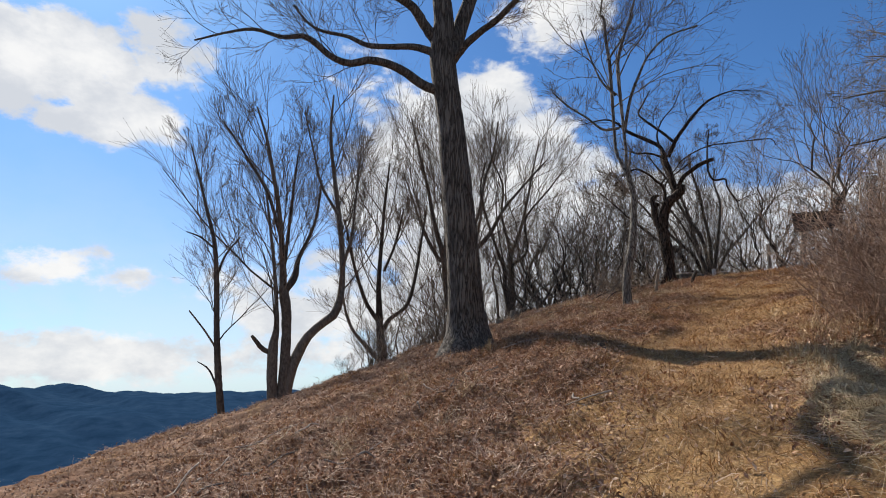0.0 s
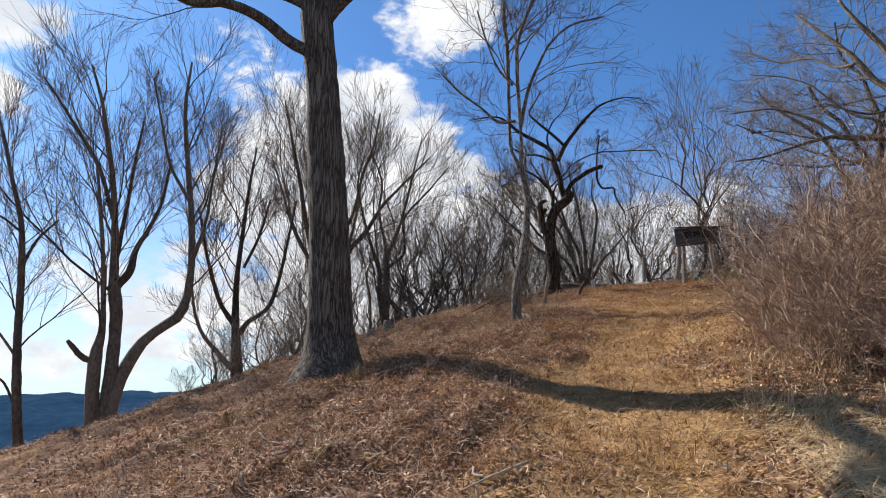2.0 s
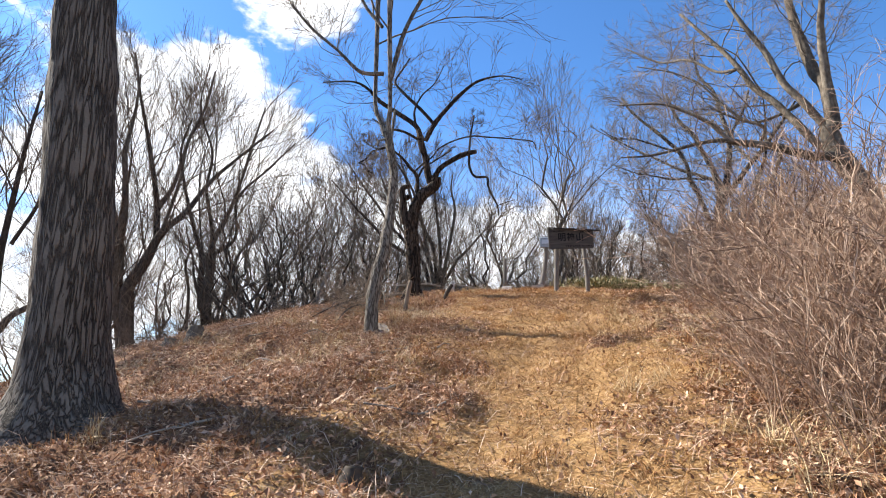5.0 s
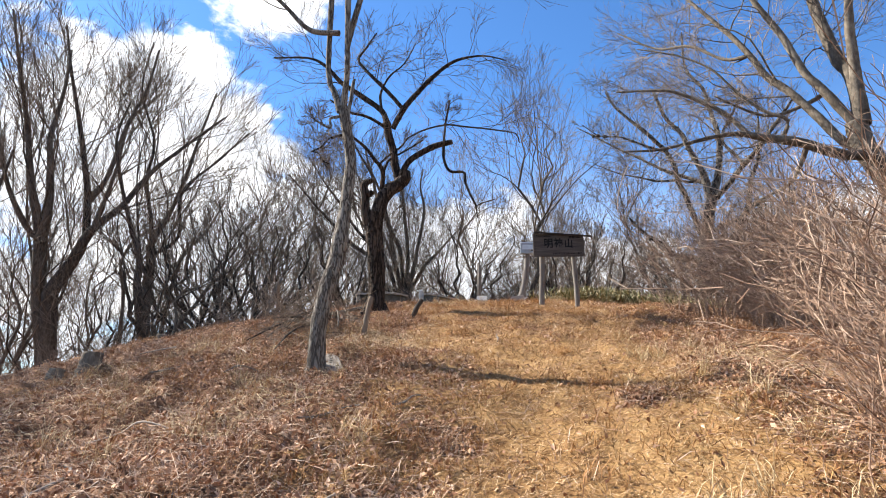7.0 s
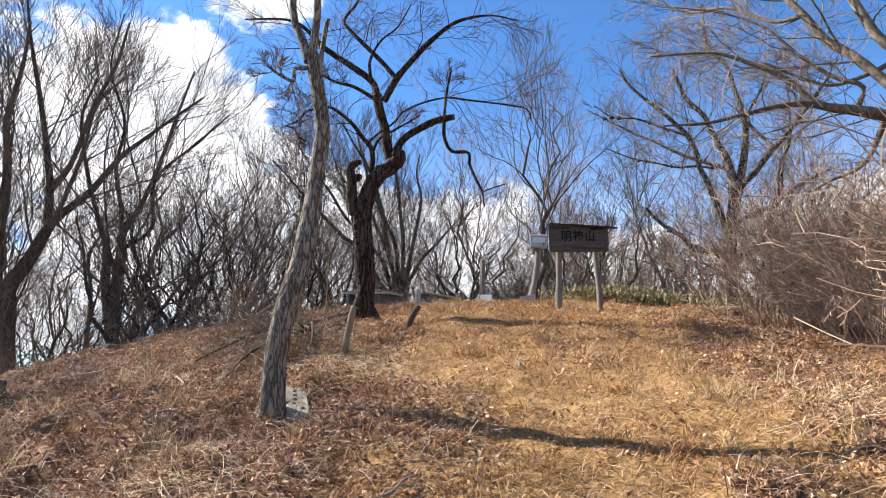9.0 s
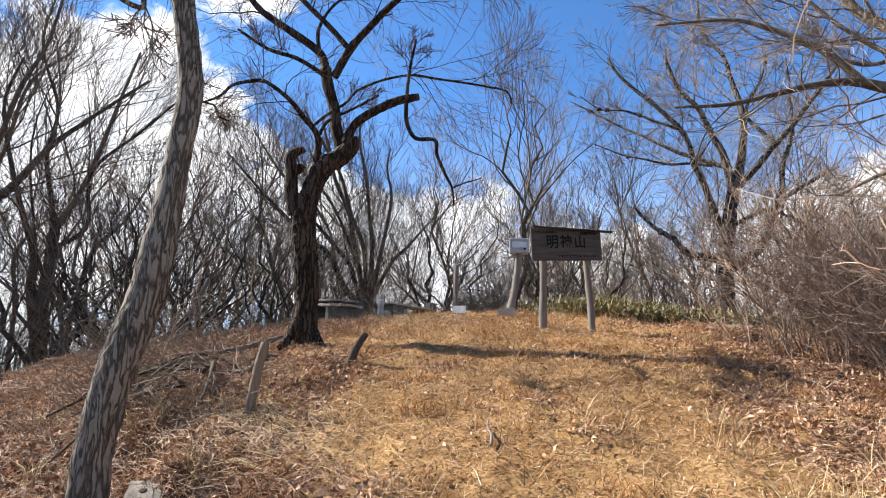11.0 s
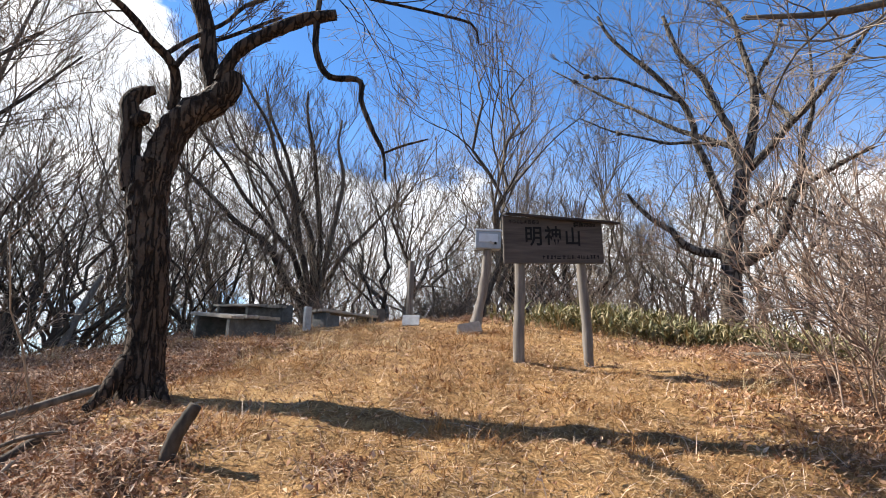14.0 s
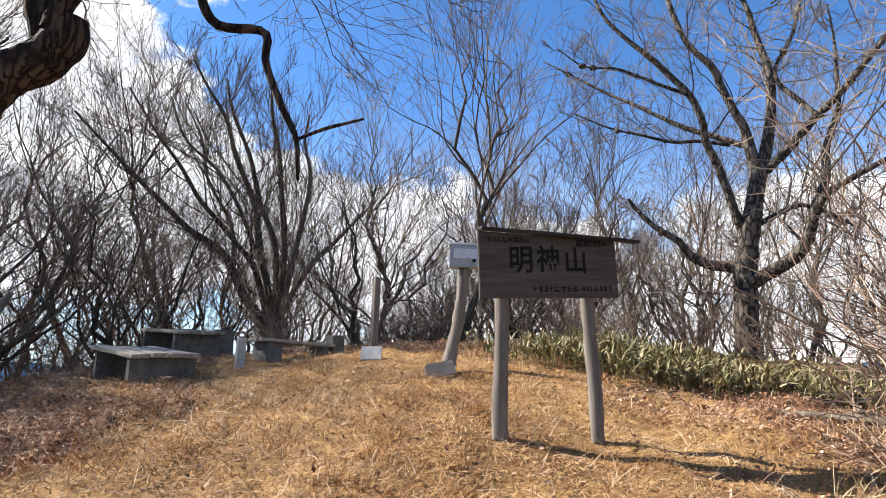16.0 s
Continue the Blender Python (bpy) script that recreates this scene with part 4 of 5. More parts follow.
overhanging_tree.limb("limb", (-1.9, 1.47, 3.58, 0.043), (-1.92, 1.31, 3.92, 0.035), (-2.08, 1.61, 4.17, 0.032), (-2.25, 1.96, 4.63, 0.025), (-2.45, 2.38, 5.32, 0.021), (-2.68, 2.94, 5.82, 0.018), (-2.97, 3.66, 6.25, 0.014))
overhanging_tree.limb("limb", (-1.42, 1.27, 3.56, 0.051), (-1.4, 1.39, 3.3, 0.044), (-1.43, 1.66, 2.88, 0.032), (-1.52, 2.12, 2.73, 0.025), (-1.59, 2.52, 2.57, 0.017))
overhanging_tree.limb("limb", (-0.57, 2.61, 6.31, 0.043), (-0.58, 3.19, 6.5, 0.035), (-0.66, 3.97, 7.22, 0.032), (-0.77, 4.86, 7.59, 0.028), (-0.93, 5.93, 8.56, 0.018))
overhanging_tree.limb("limb", (-0.01, 1.45, 5.06, 0.053), (-0.33, 1.65, 4.82, 0.044), (-0.74, 2.15, 4.64, 0.031), (-1.1, 2.47, 4.78, 0.027), (-1.5, 2.94, 5.22, 0.018))
overhanging_tree.finish()

fanned_tree = Tree((13.14, 29.07, 6.0), **STYLE_FAN)
fanned_tree.limb("trunk", (0.09, -0.03, -1.28, 0.134), (-0.05, -0.17, 0.19, 0.124), (-0.68, -0.13, 1.01, 0.111), (-1.27, -0.1, 2.1, 0.099), (-2.11, 0.02, 2.64, 0.087), (-2.71, 0.05, 3.17, 0.075), (-3.18, 0.03, 3.57, 0.063), (-3.69, 0.03, 4.01, 0.052), (-4.19, 0.03, 4.5, 0.041), (-4.94, 0.11, 5.24, 0.03))
fanned_tree.limb("stem", (0.18, -0.07, -1.28, 0.108), (0.13, 0.05, 0.21, 0.101), (-0.27, 0.29, 1.87, 0.093), (-0.64, 0.52, 2.41, 0.084), (-1.09, 0.78, 3.04, 0.075), (-1.69, 1.09, 3.81, 0.066), (-2.19, 1.37, 4.74, 0.057), (-2.8, 1.69, 5.66, 0.047), (-3.18, 1.93, 6.34, 0.038), (-3.56, 2.16, 7.03, 0.029))
fanned_tree.limb("stem", (0.27, -0.1, -1.28, 0.117), (0.18, -0.19, 0.2, 0.105), (-0.33, -0.12, 2.59, 0.094), (-0.54, -0.17, 3.6, 0.081), (-1.1, -0.08, 4.84, 0.068), (-1.42, -0.09, 5.84, 0.055), (-1.95, -0.01, 6.66, 0.042), (-2.36, 0.02, 7.36, 0.029))
fanned_tree.limb("stem", (0.34, -0.12, -1.28, 0.117), (0.36, 0.12, 0.22, 0.106), (0.33, 0.38, 2.48, 0.094), (-0.06, 0.77, 3.88, 0.08), (-0.33, 1.12, 5.34, 0.065), (-0.82, 1.54, 6.84, 0.05), (-0.97, 1.85, 7.98, 0.034))
fanned_tree.limb("stem", (0.41, -0.15, -1.29, 0.108), (0.33, -0.12, 0.21, 0.096), (0.4, -0.15, 2.41, 0.085), (0.27, -0.1, 3.88, 0.071), (0.13, -0.05, 5.25, 0.058), (-0.12, 0.05, 6.5, 0.044), (-0.14, 0.05, 7.37, 0.029))
fanned_tree.limb("stem", (0.47, -0.17, -1.29, 0.108), (0.34, -0.3, 0.2, 0.095), (0.48, -0.53, 1.84, 0.083), (0.69, -0.79, 3.4, 0.07), (0.73, -0.98, 4.44, 0.056), (0.48, -1.06, 5.31, 0.042), (0.5, -1.25, 6.08, 0.028))
fanned_tree.limb("stem", (0.43, -0.16, -1.29, 0.099), (0.46, 0.09, 0.35, 0.087), (1.28, 0.04, 1.99, 0.075), (1.99, 0.04, 2.76, 0.061), (2.73, 0.02, 3.58, 0.046), (3.46, 0.01, 4.37, 0.029))
fanned_tree.limb("stem", (0.12, -0.05, -1.28, 0.081), (0.14, 0.23, 0.21, 0.073), (-0.61, 0.79, 1.64, 0.063), (-0.73, 1.12, 3.15, 0.054), (-1.34, 1.63, 4.55, 0.044), (-1.54, 1.99, 5.91, 0.034), (-1.99, 2.44, 7.14, 0.023))
fanned_tree.limb("stem", (0.24, -0.09, -1.28, 0.081), (0.07, -0.29, 0.19, 0.071), (-0.25, -0.44, 1.53, 0.06), (-0.98, -0.44, 3.21, 0.05), (-1.66, -0.45, 4.23, 0.039), (-2.51, -0.41, 4.94, 0.029), (-2.95, -0.51, 5.93, 0.019))
fanned_tree.finish()

brink_tree = Tree((3.72, 30.96, 4.7), **STYLE_T9)
brink_tree.limb("trunk", (0.32, -0.02, -3.07, 0.235), (-0, 0.08, 0.01, 0.21), (-0.07, 0.16, 1.48, 0.182), (0, 0.23, 2.86, 0.163), (-0.02, 0.3, 3.65, 0.132), (0.48, 0.34, 4.85, 0.084), (0.92, 0.39, 6.43, 0.069), (1.35, 0.44, 8.44, 0.054), (1.82, 0.48, 10.39, 0.037))
brink_tree.limb("limb", (-0.07, 0, 0, 0.157), (-0.4, -0.11, 1.72, 0.137), (-0.44, -0.24, 2.74, 0.106), (-0.83, -0.35, 3.87, 0.079), (-1.35, -0.45, 5.6, 0.063), (-1.66, -0.56, 7.21, 0.048), (-1.37, -0.71, 8.66, 0.032))
brink_tree.limb("limb", (-0.02, 0, 2.67, 0.097), (-0.15, 0.09, 4.22, 0.082), (-0.48, 0.19, 5.94, 0.066), (-0.37, 0.26, 7.64, 0.051), (-1.01, 0.39, 9.75, 0.034), (-0.8, 0.45, 11.98, 0.024))
brink_tree.limb("limb", (-0.05, 0, 2.97, 0.086), (0.8, -0.23, 3.8, 0.066), (0.76, -0.4, 5.51, 0.055), (1.91, -0.65, 6.97, 0.046), (2.99, -0.9, 8.32, 0.029))
brink_tree.limb("limb", (0.71, 0.25, -0.83, 0.096), (0.62, 0.38, 0.2, 0.086), (0.74, 0.49, 1.27, 0.077), (1.1, 0.59, 3.2, 0.062), (1.9, 0.66, 4.3, 0.047), (2.57, 0.73, 5.78, 0.03))
brink_tree.limb("limb", (-0.69, 0.35, -0.85, 0.083), (-0.74, 0.53, -0.28, 0.073), (-0.78, 0.71, 1.49, 0.064), (-0.97, 0.91, 2.72, 0.055), (-0.6, 1.06, 3.73, 0.045), (0.17, 1.19, 4.51, 0.035))
brink_tree.finish()


# ---- woods round the summit ----
def wood_tree(name, seed, label, height=13.0, stems=3, spread=0.25, limbs=7, branches=5, twigs=4, sprays=1, bark=BARK_DARK, twig=TWIG_DARK, fine=0.006, radius=0.115, low=0.3):
    rng = np.random.default_rng(seed)
    root = thing(name, (0, 0, -200), label, "tree", "bare woodland trees")
    P, R = [], []
    for s in range(stems):
        a = 2 * math.pi * (s + rng.uniform(-0.3, 0.3)) / stems
        h = height * rng.uniform(0.75, 1.0)
        lean = spread * rng.uniform(0.5, 1.3) * (0.4 if stems == 1 else 1)
        z = np.linspace(0, 1, 14)
        bend = np.cumsum(rng.normal(size=(14, 2)), axis=0) * 0.034 * h
        out = lean * h * z ** 1.25
        P.append(np.stack([math.cos(a) * (0.12 + out) + bend[:, 0], math.sin(a) * (0.12 + out) + bend[:, 1], z * h - 0.3], -1))
        R.append(radius * rng.uniform(0.7, 1.15) * (1 - 0.88 * z) * np.where(z < 0.04, 1.35, 1))
    P, R = np.stack(P), np.stack(R)
    lP, lR = sprout(P, R, limbs, rng, 0.55, (20, 55), 0.2, 9, 0.17, low, 0.55, 0.2, stout=0.013)
    bP, bR = sprout(lP, lR, branches, rng, 0.62, (18, 48), 0.18, 6, 0.11, 0.15, 0.6, 0.3)
    tP, tR = sprout(bP, bR, twigs, rng, 0.72, (18, 48), 0.15, 5, 0.1, 0.15, 0.7, 0.4)
    for i in range(stems):
        part("trunk", mesh_from("trunk", *tubes(P[i:i + 1], R[i:i + 1], 8, rng, 0.05), bark, True), root)
    for i in range(len(lP)):
        part("limb", mesh_from("limb", *tubes(lP[i:i + 1], lR[i:i + 1], 5), bark, True), root)
    pieces = [tubes(bP, np.maximum(bR, fine * 1.2), 3), tubes(tP, np.maximum(tR, fine), 3)]
    if sprays:
        sP, sR = sprout(tP, tR, sprays, rng, 0.7, (20, 55), 0.15, 2, 0.12, 0.2, 0.8, 0.5)
        pieces.append(tubes(sP, np.maximum(sR, fine * 0.75), 3))
    tagged(part("crown", mesh_from("crown", *joined(pieces), twig), root, "bare fine twigs"), kind="stuff")
    return root


WOODS = [
    wood_tree("tree", 31, "bare woodland tree with several rising stems", 13, 4, 0.22),
    wood_tree("tree", 32, "bare woodland tree with several rising stems", 12, 5, 0.3, limbs=6),
    wood_tree("tree", 33, "slender bare woodland tree with a fine crown", 14, 2, 0.14, limbs=12, branches=6),
    wood_tree("tree", 34, "slender bare woodland tree with a fine crown", 13, 1, 0.1, limbs=20, branches=7, radius=0.15),
    wood_tree("tree", 36, "slender grey bare woodland tree with a fine crown", 13, 2, 0.2, limbs=11, branches=6, bark=BARK_PALE, twig=TWIG_GREY),
    wood_tree("tree", 37, "bent leafless undergrowth tree with crooked stems", 6, 6, 0.55, limbs=6, branches=5, twigs=3, sprays=1, radius=0.09, low=0.15),
    wood_tree("tree", 38, "leafless undergrowth tree with tangled grey twigs", 5, 7, 0.4, limbs=5, branches=5, twigs=3, sprays=1, radius=0.07, low=0.1, bark=BARK_PALE, twig=TWIG_GREY),
]
USED = set()


def plant(kind, x, y, scale=1.0, turn=0.0):
    m = pose(x, y, float(gz(x, y)) - 0.05, 0, 0, turn) @ Matrix.Scale(scale, 4)
    if kind not in USED:
        USED.add(kind)
        WOODS[kind].matrix_world = m
        return WOODS[kind]
    first = WOODS[kind]
    copy = copy_thing(first, m)
    copy.matrix_world = m
    return copy


wood_rng = np.random.default_rng(77)


def wood_band(count, x0, x1, y0, y1, kinds, lo, hi, gap):
    placed = []
    tries = 0
    while len(placed) < count and tries < count * 40:
        tries += 1
        x, y = wood_rng.uniform(x0, x1), wood_rng.uniform(y0, y1)
        if any((x - a) ** 2 + (y - b) ** 2 < gap * gap for a, b in placed):
            continue
        placed.append((x, y))
        plant(int(wood_rng.choice(kinds)), x, y, wood_rng.uniform(lo, hi), wood_rng.uniform(0, 360))


wood_band(10, 2.5, 16, 29, 37, (0, 1, 2, 3, 4), 0.58, 0.8, 2.2)
wood_band(13, 16, 34, 24, 38, (0, 1, 2, 3, 4), 0.62, 0.9, 2.6)
wood_band(10, 24, 42, 8, 24, (0, 1, 2, 3, 4), 0.65, 0.9, 3.0)
wood_band(7, -3, 6, 31, 42, (2, 3, 4, 0), 0.55, 0.85, 1.8)
wood_band(9, 14, 24, 0, 9, (0, 2, 3, 4, 1), 0.6, 0.85, 2.4)
wood_band(14, 3, 20, 26.5, 31, (5, 6), 0.7, 1.1, 1.4)
wood_band(12, 17, 32, 21, 28, (5, 6), 0.65, 1.05, 1.8)
wood_band(6, 23, 32, 10, 20, (5, 6), 0.7, 1.1, 2.0)
wood_band(4, -2, 4, 26, 31, (5, 6), 0.4, 0.65, 1.6)
wood_band(7, -3.5, 0.5, 17, 22, (6,), 0.16, 0.32, 0.9)


# ---- thicket beside the path ----
def shrub(seed, height, stems, bark=TWIG_RED, fine=0.0034, forks=8, sprigs=3, label="leafless thicket shrub with reddish-brown arching stems", group="thicket shrubs", lean=(0.0, 0.0), stout=(0.0045, 0.0105)):
    rng = np.random.default_rng(seed)
    root = thing("shrub", (0, 0, -200), label, "shrub", group)
    n, k = stems, 10
    a = rng.uniform(0, 6.28, n)
    open_ = rng.uniform(0.05, 0.6, (2, n)) * (0.5 if lean[0] else 1.0)
    d = unit(np.stack([np.cos(a) * open_[0] + lean[0] * rng.uniform(0, 1.3, n), np.sin(a) * open_[1] + lean[1] * rng.uniform(0, 1.3, n), np.ones(n)], -1))
    p = np.stack([rng.normal(0, 0.28, n), rng.normal(0, 0.28, n), np.full(n, -0.1)], -1)
    L = height * rng.uniform(0.55, 1.1, n)
    pts = [p]
    for _ in range(k - 1):
        pts.append(pts[-1] + d * (L / (k - 1))[:, None])
        d = unit(d + rng.normal(size=(n, 3)) * 0.12 + np.stack([np.cos(a), np.sin(a), -np.ones(n) * 0.2], -1) * 0.07)
    P = np.stack(pts, 1)
    R = rng.uniform(*stout, n)[:, None] * np.linspace(1, 0.35, k)[None]
    bP, bR = sprout(P, R, forks, rng, 0.36, (20, 70), 0.12, 6, 0.2, 0.08, 0.6, 0.4)
    tP, tR = sprout(bP, bR, sprigs, rng, 0.6, (20, 70), 0.08, 3, 0.22, 0.1, 0.8, 0.5)
    for i in range(len(P)):
        part("stem", mesh_from("stem", *tubes(P[i:i + 1], R[i:i + 1], 5), bark, True), root)
    tagged(part("crown", mesh_from("crown", *joined([tubes(bP, np.maximum(bR, fine), 3), tubes(tP, np.maximum(tR, fine * 0.75), 3)]), bark), root, "tangled fine brown twigs"), kind="stuff")
    return root


SHRUBS = [shrub(51, 2.6, 44), shrub(52, 2.1, 48), shrub(53, 3.0, 38)]
shrub_rng = np.random.default_rng(9)
shrub_used = set()
for x, y, s in ((5.5, 7.1, 0.75), (5.9, 8.0, 0.7), (6.9, 7.6, 1.0), (6.3, 5.9, 1.0), (7.9, 8.6, 1.05), (8.0, 6.6, 1.1), (9.5, 9.4, 1.0), (9.4, 8.3, 1.2), (10.5, 9.8, 1.2), (5.6, 5.2, 0.75), (6.6, 4.4, 0.9),
                (13.8, 11.6, 1.2), (5.2, 3.9, 0.7), (7.4, 5.0, 1.0), (4.95, 6.7, 0.65), (4.9, 5.6, 0.6), (5.2, 7.5, 0.55), (6.5, 6.9, 1.0)):
    i = int(shrub_rng.integers(3))
    m = pose(x, y, float(gz(x, y)), 0, 0, shrub_rng.uniform(0, 360)) @ Matrix.Scale(s * shrub_rng.uniform(0.9, 1.1), 4)
    if i in shrub_used:
        copy_thing(SHRUBS[i], m).matrix_world = m
    else:
        shrub_used.add(i)
        SHRUBS[i].matrix_world = m


TALL_SHRUBS = [shrub(55, 3.5, 24, TWIG_BROWN, 0.0042, 8, 4, "tall leafless shrub with a clump of leaning brown stems", "tall thicket shrubs", (-0.24, 0.13), (0.007, 0.015)),
               shrub(56, 2.9, 30, TWIG_BROWN, 0.0042, 8, 4, "tall leafless shrub with a clump of leaning brown stems", "tall thicket shrubs", (-0.2, 0.1), (0.006, 0.013))]
for n, (x, y, s) in enumerate(((12.1, 13.75, 0.95), (12.4, 13.1, 0.9), (11.9, 12.5, 0.8), (13.0, 12.7, 1.05), (13.6, 13.5, 1.0), (13.2, 12.0, 1.1), (11.3, 11.7, 0.75), (14.4, 12.7, 1.15), (12.5, 11.3, 1.0), (14.6, 11.4, 1.0))):
    m = pose(x, y, float(gz(x, y)), 0, 0, shrub_rng.uniform(-25, 25)) @ Matrix.Scale(s, 4)
    if n < 2:
        TALL_SHRUBS[n].matrix_world = m
    else:
        copy_thing(TALL_SHRUBS[n % 2], m).matrix_world = m

UNDERGROWTH = [shrub(61, 1.9, 24, TWIG_BROWN, 0.005, 5, 4, "brown leafless undergrowth shrub at the edge of the woods", "undergrowth shrubs"), shrub(62, 1.5, 28, TWIG_DARK, 0.005, 5, 4, "dark leafless undergrowth shrub at the edge of the woods", "undergrowth shrubs")]
for n in range(26):
    f = n / 25
    x, y = np.interp(f * 4, range(5), (1.0, 8.0, 15.0, 19.5, 21.5)) + shrub_rng.normal(0, 0.6), np.interp(f * 4, range(5), (25.5, 27.0, 25.5, 21.0, 13.0)) + shrub_rng.normal(0, 0.8)
    m = pose(x, y, float(gz(x, y)), 0, 0, shrub_rng.uniform(0, 360)) @ Matrix.Scale(shrub_rng.uniform(0.75, 1.2), 4)
    if n < 2:
        UNDERGROWTH[n].matrix_world = m
    else:
        copy_thing(UNDERGROWTH[n % 2], m).matrix_world = m


# ---- ground cover ----
cover_rng = np.random.default_rng(21)


def scatter(count, zone, reach=3.2, floor_=0.12):
    """Places on the ground, thickest near the walked line; zone(x, y): share kept."""
    got = []
    total = 0
    while total < count:
        x, y = cover_rng.uniform(-6.5, 17.5, 60000), cover_rng.uniform(1.0, 25.5, 60000)
        near = np.full(x.shape, 99.0)
        for t in np.linspace(0, 1, 9):
            near = np.minimum(near, np.hypot(x - 7.3 * t - 1.2, y - 14.5 * t - 2.0))
        keep = cover_rng.uniform(size=x.shape) < zone(x, y) * np.clip(np.exp(-(np.maximum(near - 2.0, 0) / reach)), floor_, 1)
        got.append(np.stack([x[keep], y[keep]], -1))
        total += int(keep.sum())
    p = np.concatenate(got)[:count]
    return np.column_stack([p, gz(p[:, 0], p[:, 1])])


def blades(p, length, width, tilt, lift=0.0):
    """Bent tapering blades."""
    n = len(p)
    a = cover_rng.uniform(0, 6.283, n)
    t = np.radians(np.clip(cover_rng.normal(tilt, 18, n), 2, 89))
    L = cover_rng.uniform(*length, n)
    w = cover_rng.uniform(*width, n) / 2
    flat = np.stack([np.cos(a), np.sin(a), np.zeros(n)], -1)
    side = np.stack([-np.sin(a), np.cos(a), np.zeros(n)], -1) * w[:, None]
    side[:, 2] = w * cover_rng.uniform(-0.7, 0.7, n)
    rise = np.stack([np.zeros(n), np.zeros(n), np.ones(n)], -1)
    mid = p + flat * (L * 0.5 * np.sin(t))[:, None] + rise * (L * 0.5 * np.cos(t) + lift)[:, None]
    t2 = np.minimum(t + np.radians(cover_rng.uniform(5, 45, n)), 1.62)
    tip = mid + flat * (L * 0.5 * np.sin(t2))[:, None] + rise * (L * 0.5 * np.cos(t2))[:, None]
    v = np.stack([p - side, p + side, mid + side * 0.8, mid - side * 0.8, tip], 1).reshape(-1, 3)
    i = np.arange(n)[:, None] * 5
    return v, [i + np.array([[0, 1, 2, 3]]), i + np.array([[3, 2, 4]])]


def leaves(p, size):
    n = len(p)
    s = cover_rng.uniform(*size, n)
    a = cover_rng.uniform(0, 6.283, n)
    nrm = unit(np.stack([cover_rng.normal(0, 1.0, n), cover_rng.normal(0, 1.0, n), np.ones(n)], -1))
    u = unit(np.cross(nrm, np.stack([np.cos(a), np.sin(a), np.zeros(n)], -1)))
    w = np.cross(nrm, u)
    c = p + np.array([0, 0, 1.0]) * cover_rng.uniform(0.005, 0.05, n)[:, None]
    curl = nrm * (s * cover_rng.uniform(-0.1, 0.35, n))[:, None]
    U, W = u * (s * 0.6)[:, None], w * (s * cover_rng.uniform(0.22, 0.38, n))[:, None]
    v = np.stack([c - U, c - U * 0.1 + W + curl, c + U, c - U * 0.1 - W + curl], 1).reshape(-1, 3)
    i = np.arange(n)[:, None] * 4
    return v, [i + np.array([[0, 1, 2]]), i + np.array([[0, 2, 3]])]


def stuff(name, data, mat, label, category):
    tagged(new(name, mesh_from(name, *data, mat)), label, category, kind="stuff")


stuff("dry_grass", blades(scatter(190000, lambda x, y: 0.16 + 0.84 * lawn(x, y)), (0.035, 0.1), (0.0025, 0.006), 66), STRAW, "short mown dry straw-coloured grass over the path", "grass")
stuff("leaf_litter", leaves(scatter(190000, lambda x, y: 1.0 - 0.97 * lawn(x, y), 2.6, 0.07), (0.016, 0.054)), LITTER, "curled brown fallen leaves on the slope", "leaves")
stuff("dead_stems", blades(scatter(230000, lambda x, y: 1.0 - 0.92 * lawn(x, y), 2.6, 0.07), (0.07, 0.32), (0.0025, 0.0065), 74), STEMS, "dead cut stems and twigs in the litter", "stems")


# ---- made things ----
def block(size, at=(0, 0, 0), bevel=0.008, rot=(0, 0, 0), mat=None, name="block", rough=0.0, seed=0, cuts=0):
    """A box with rounded edges, uneven when rough."""
    bm = bmesh.new()
    bmesh.ops.create_cube(bm, size=1.0)
    bmesh.ops.scale(bm, vec=size, verts=bm.verts)
    if cuts:
        longest = max(range(3), key=lambda i: size[i])
        edges = [e for e in bm.edges if abs((e.verts[0].co - e.verts[1].co)[longest]) > 1e-5]
        bmesh.ops.subdivide_edges(bm, edges=edges, cuts=cuts)
    bmesh.ops.bevel(bm, geom=[e for e in bm.edges if len(e.link_faces) == 2 and e.calc_face_angle(0) > 0.5], offset=bevel, segments=2, affect="EDGES")
    if rough:
        r = random.Random(seed)
        for v in bm.verts:
            v.co += Vector((r.uniform(-1, 1), r.uniform(-1, 1), r.uniform(-1, 1))) * rough
    bmesh.ops.transform(bm, matrix=pose(*at, *rot), verts=bm.verts)
    me = bpy.data.meshes.new(name)
    bm.to_mesh(me)
    bm.free()
    me.materials.append(mat)
    return me


def pole(pts, sides, mat, seed, rough=0.04, name="post"):
    """A round post through points (x, y, z, r), with a flat worn top."""
    c = resample(pts, 16)
    rng = np.random.default_rng(seed)
    P, R = c[None, :, :3], c[None, :, 3] * (1 + 0.03 * rng.normal(size=(1, 16)))
    P = np.concatenate([P, P[:, -1:] + np.array([0, 0, 0.004])], 1)
    R = np.concatenate([R, R[:, -1:] * 0.05], 1)
    return mesh_from(name, *tubes(P, R, sides, rng, rough), mat, True)


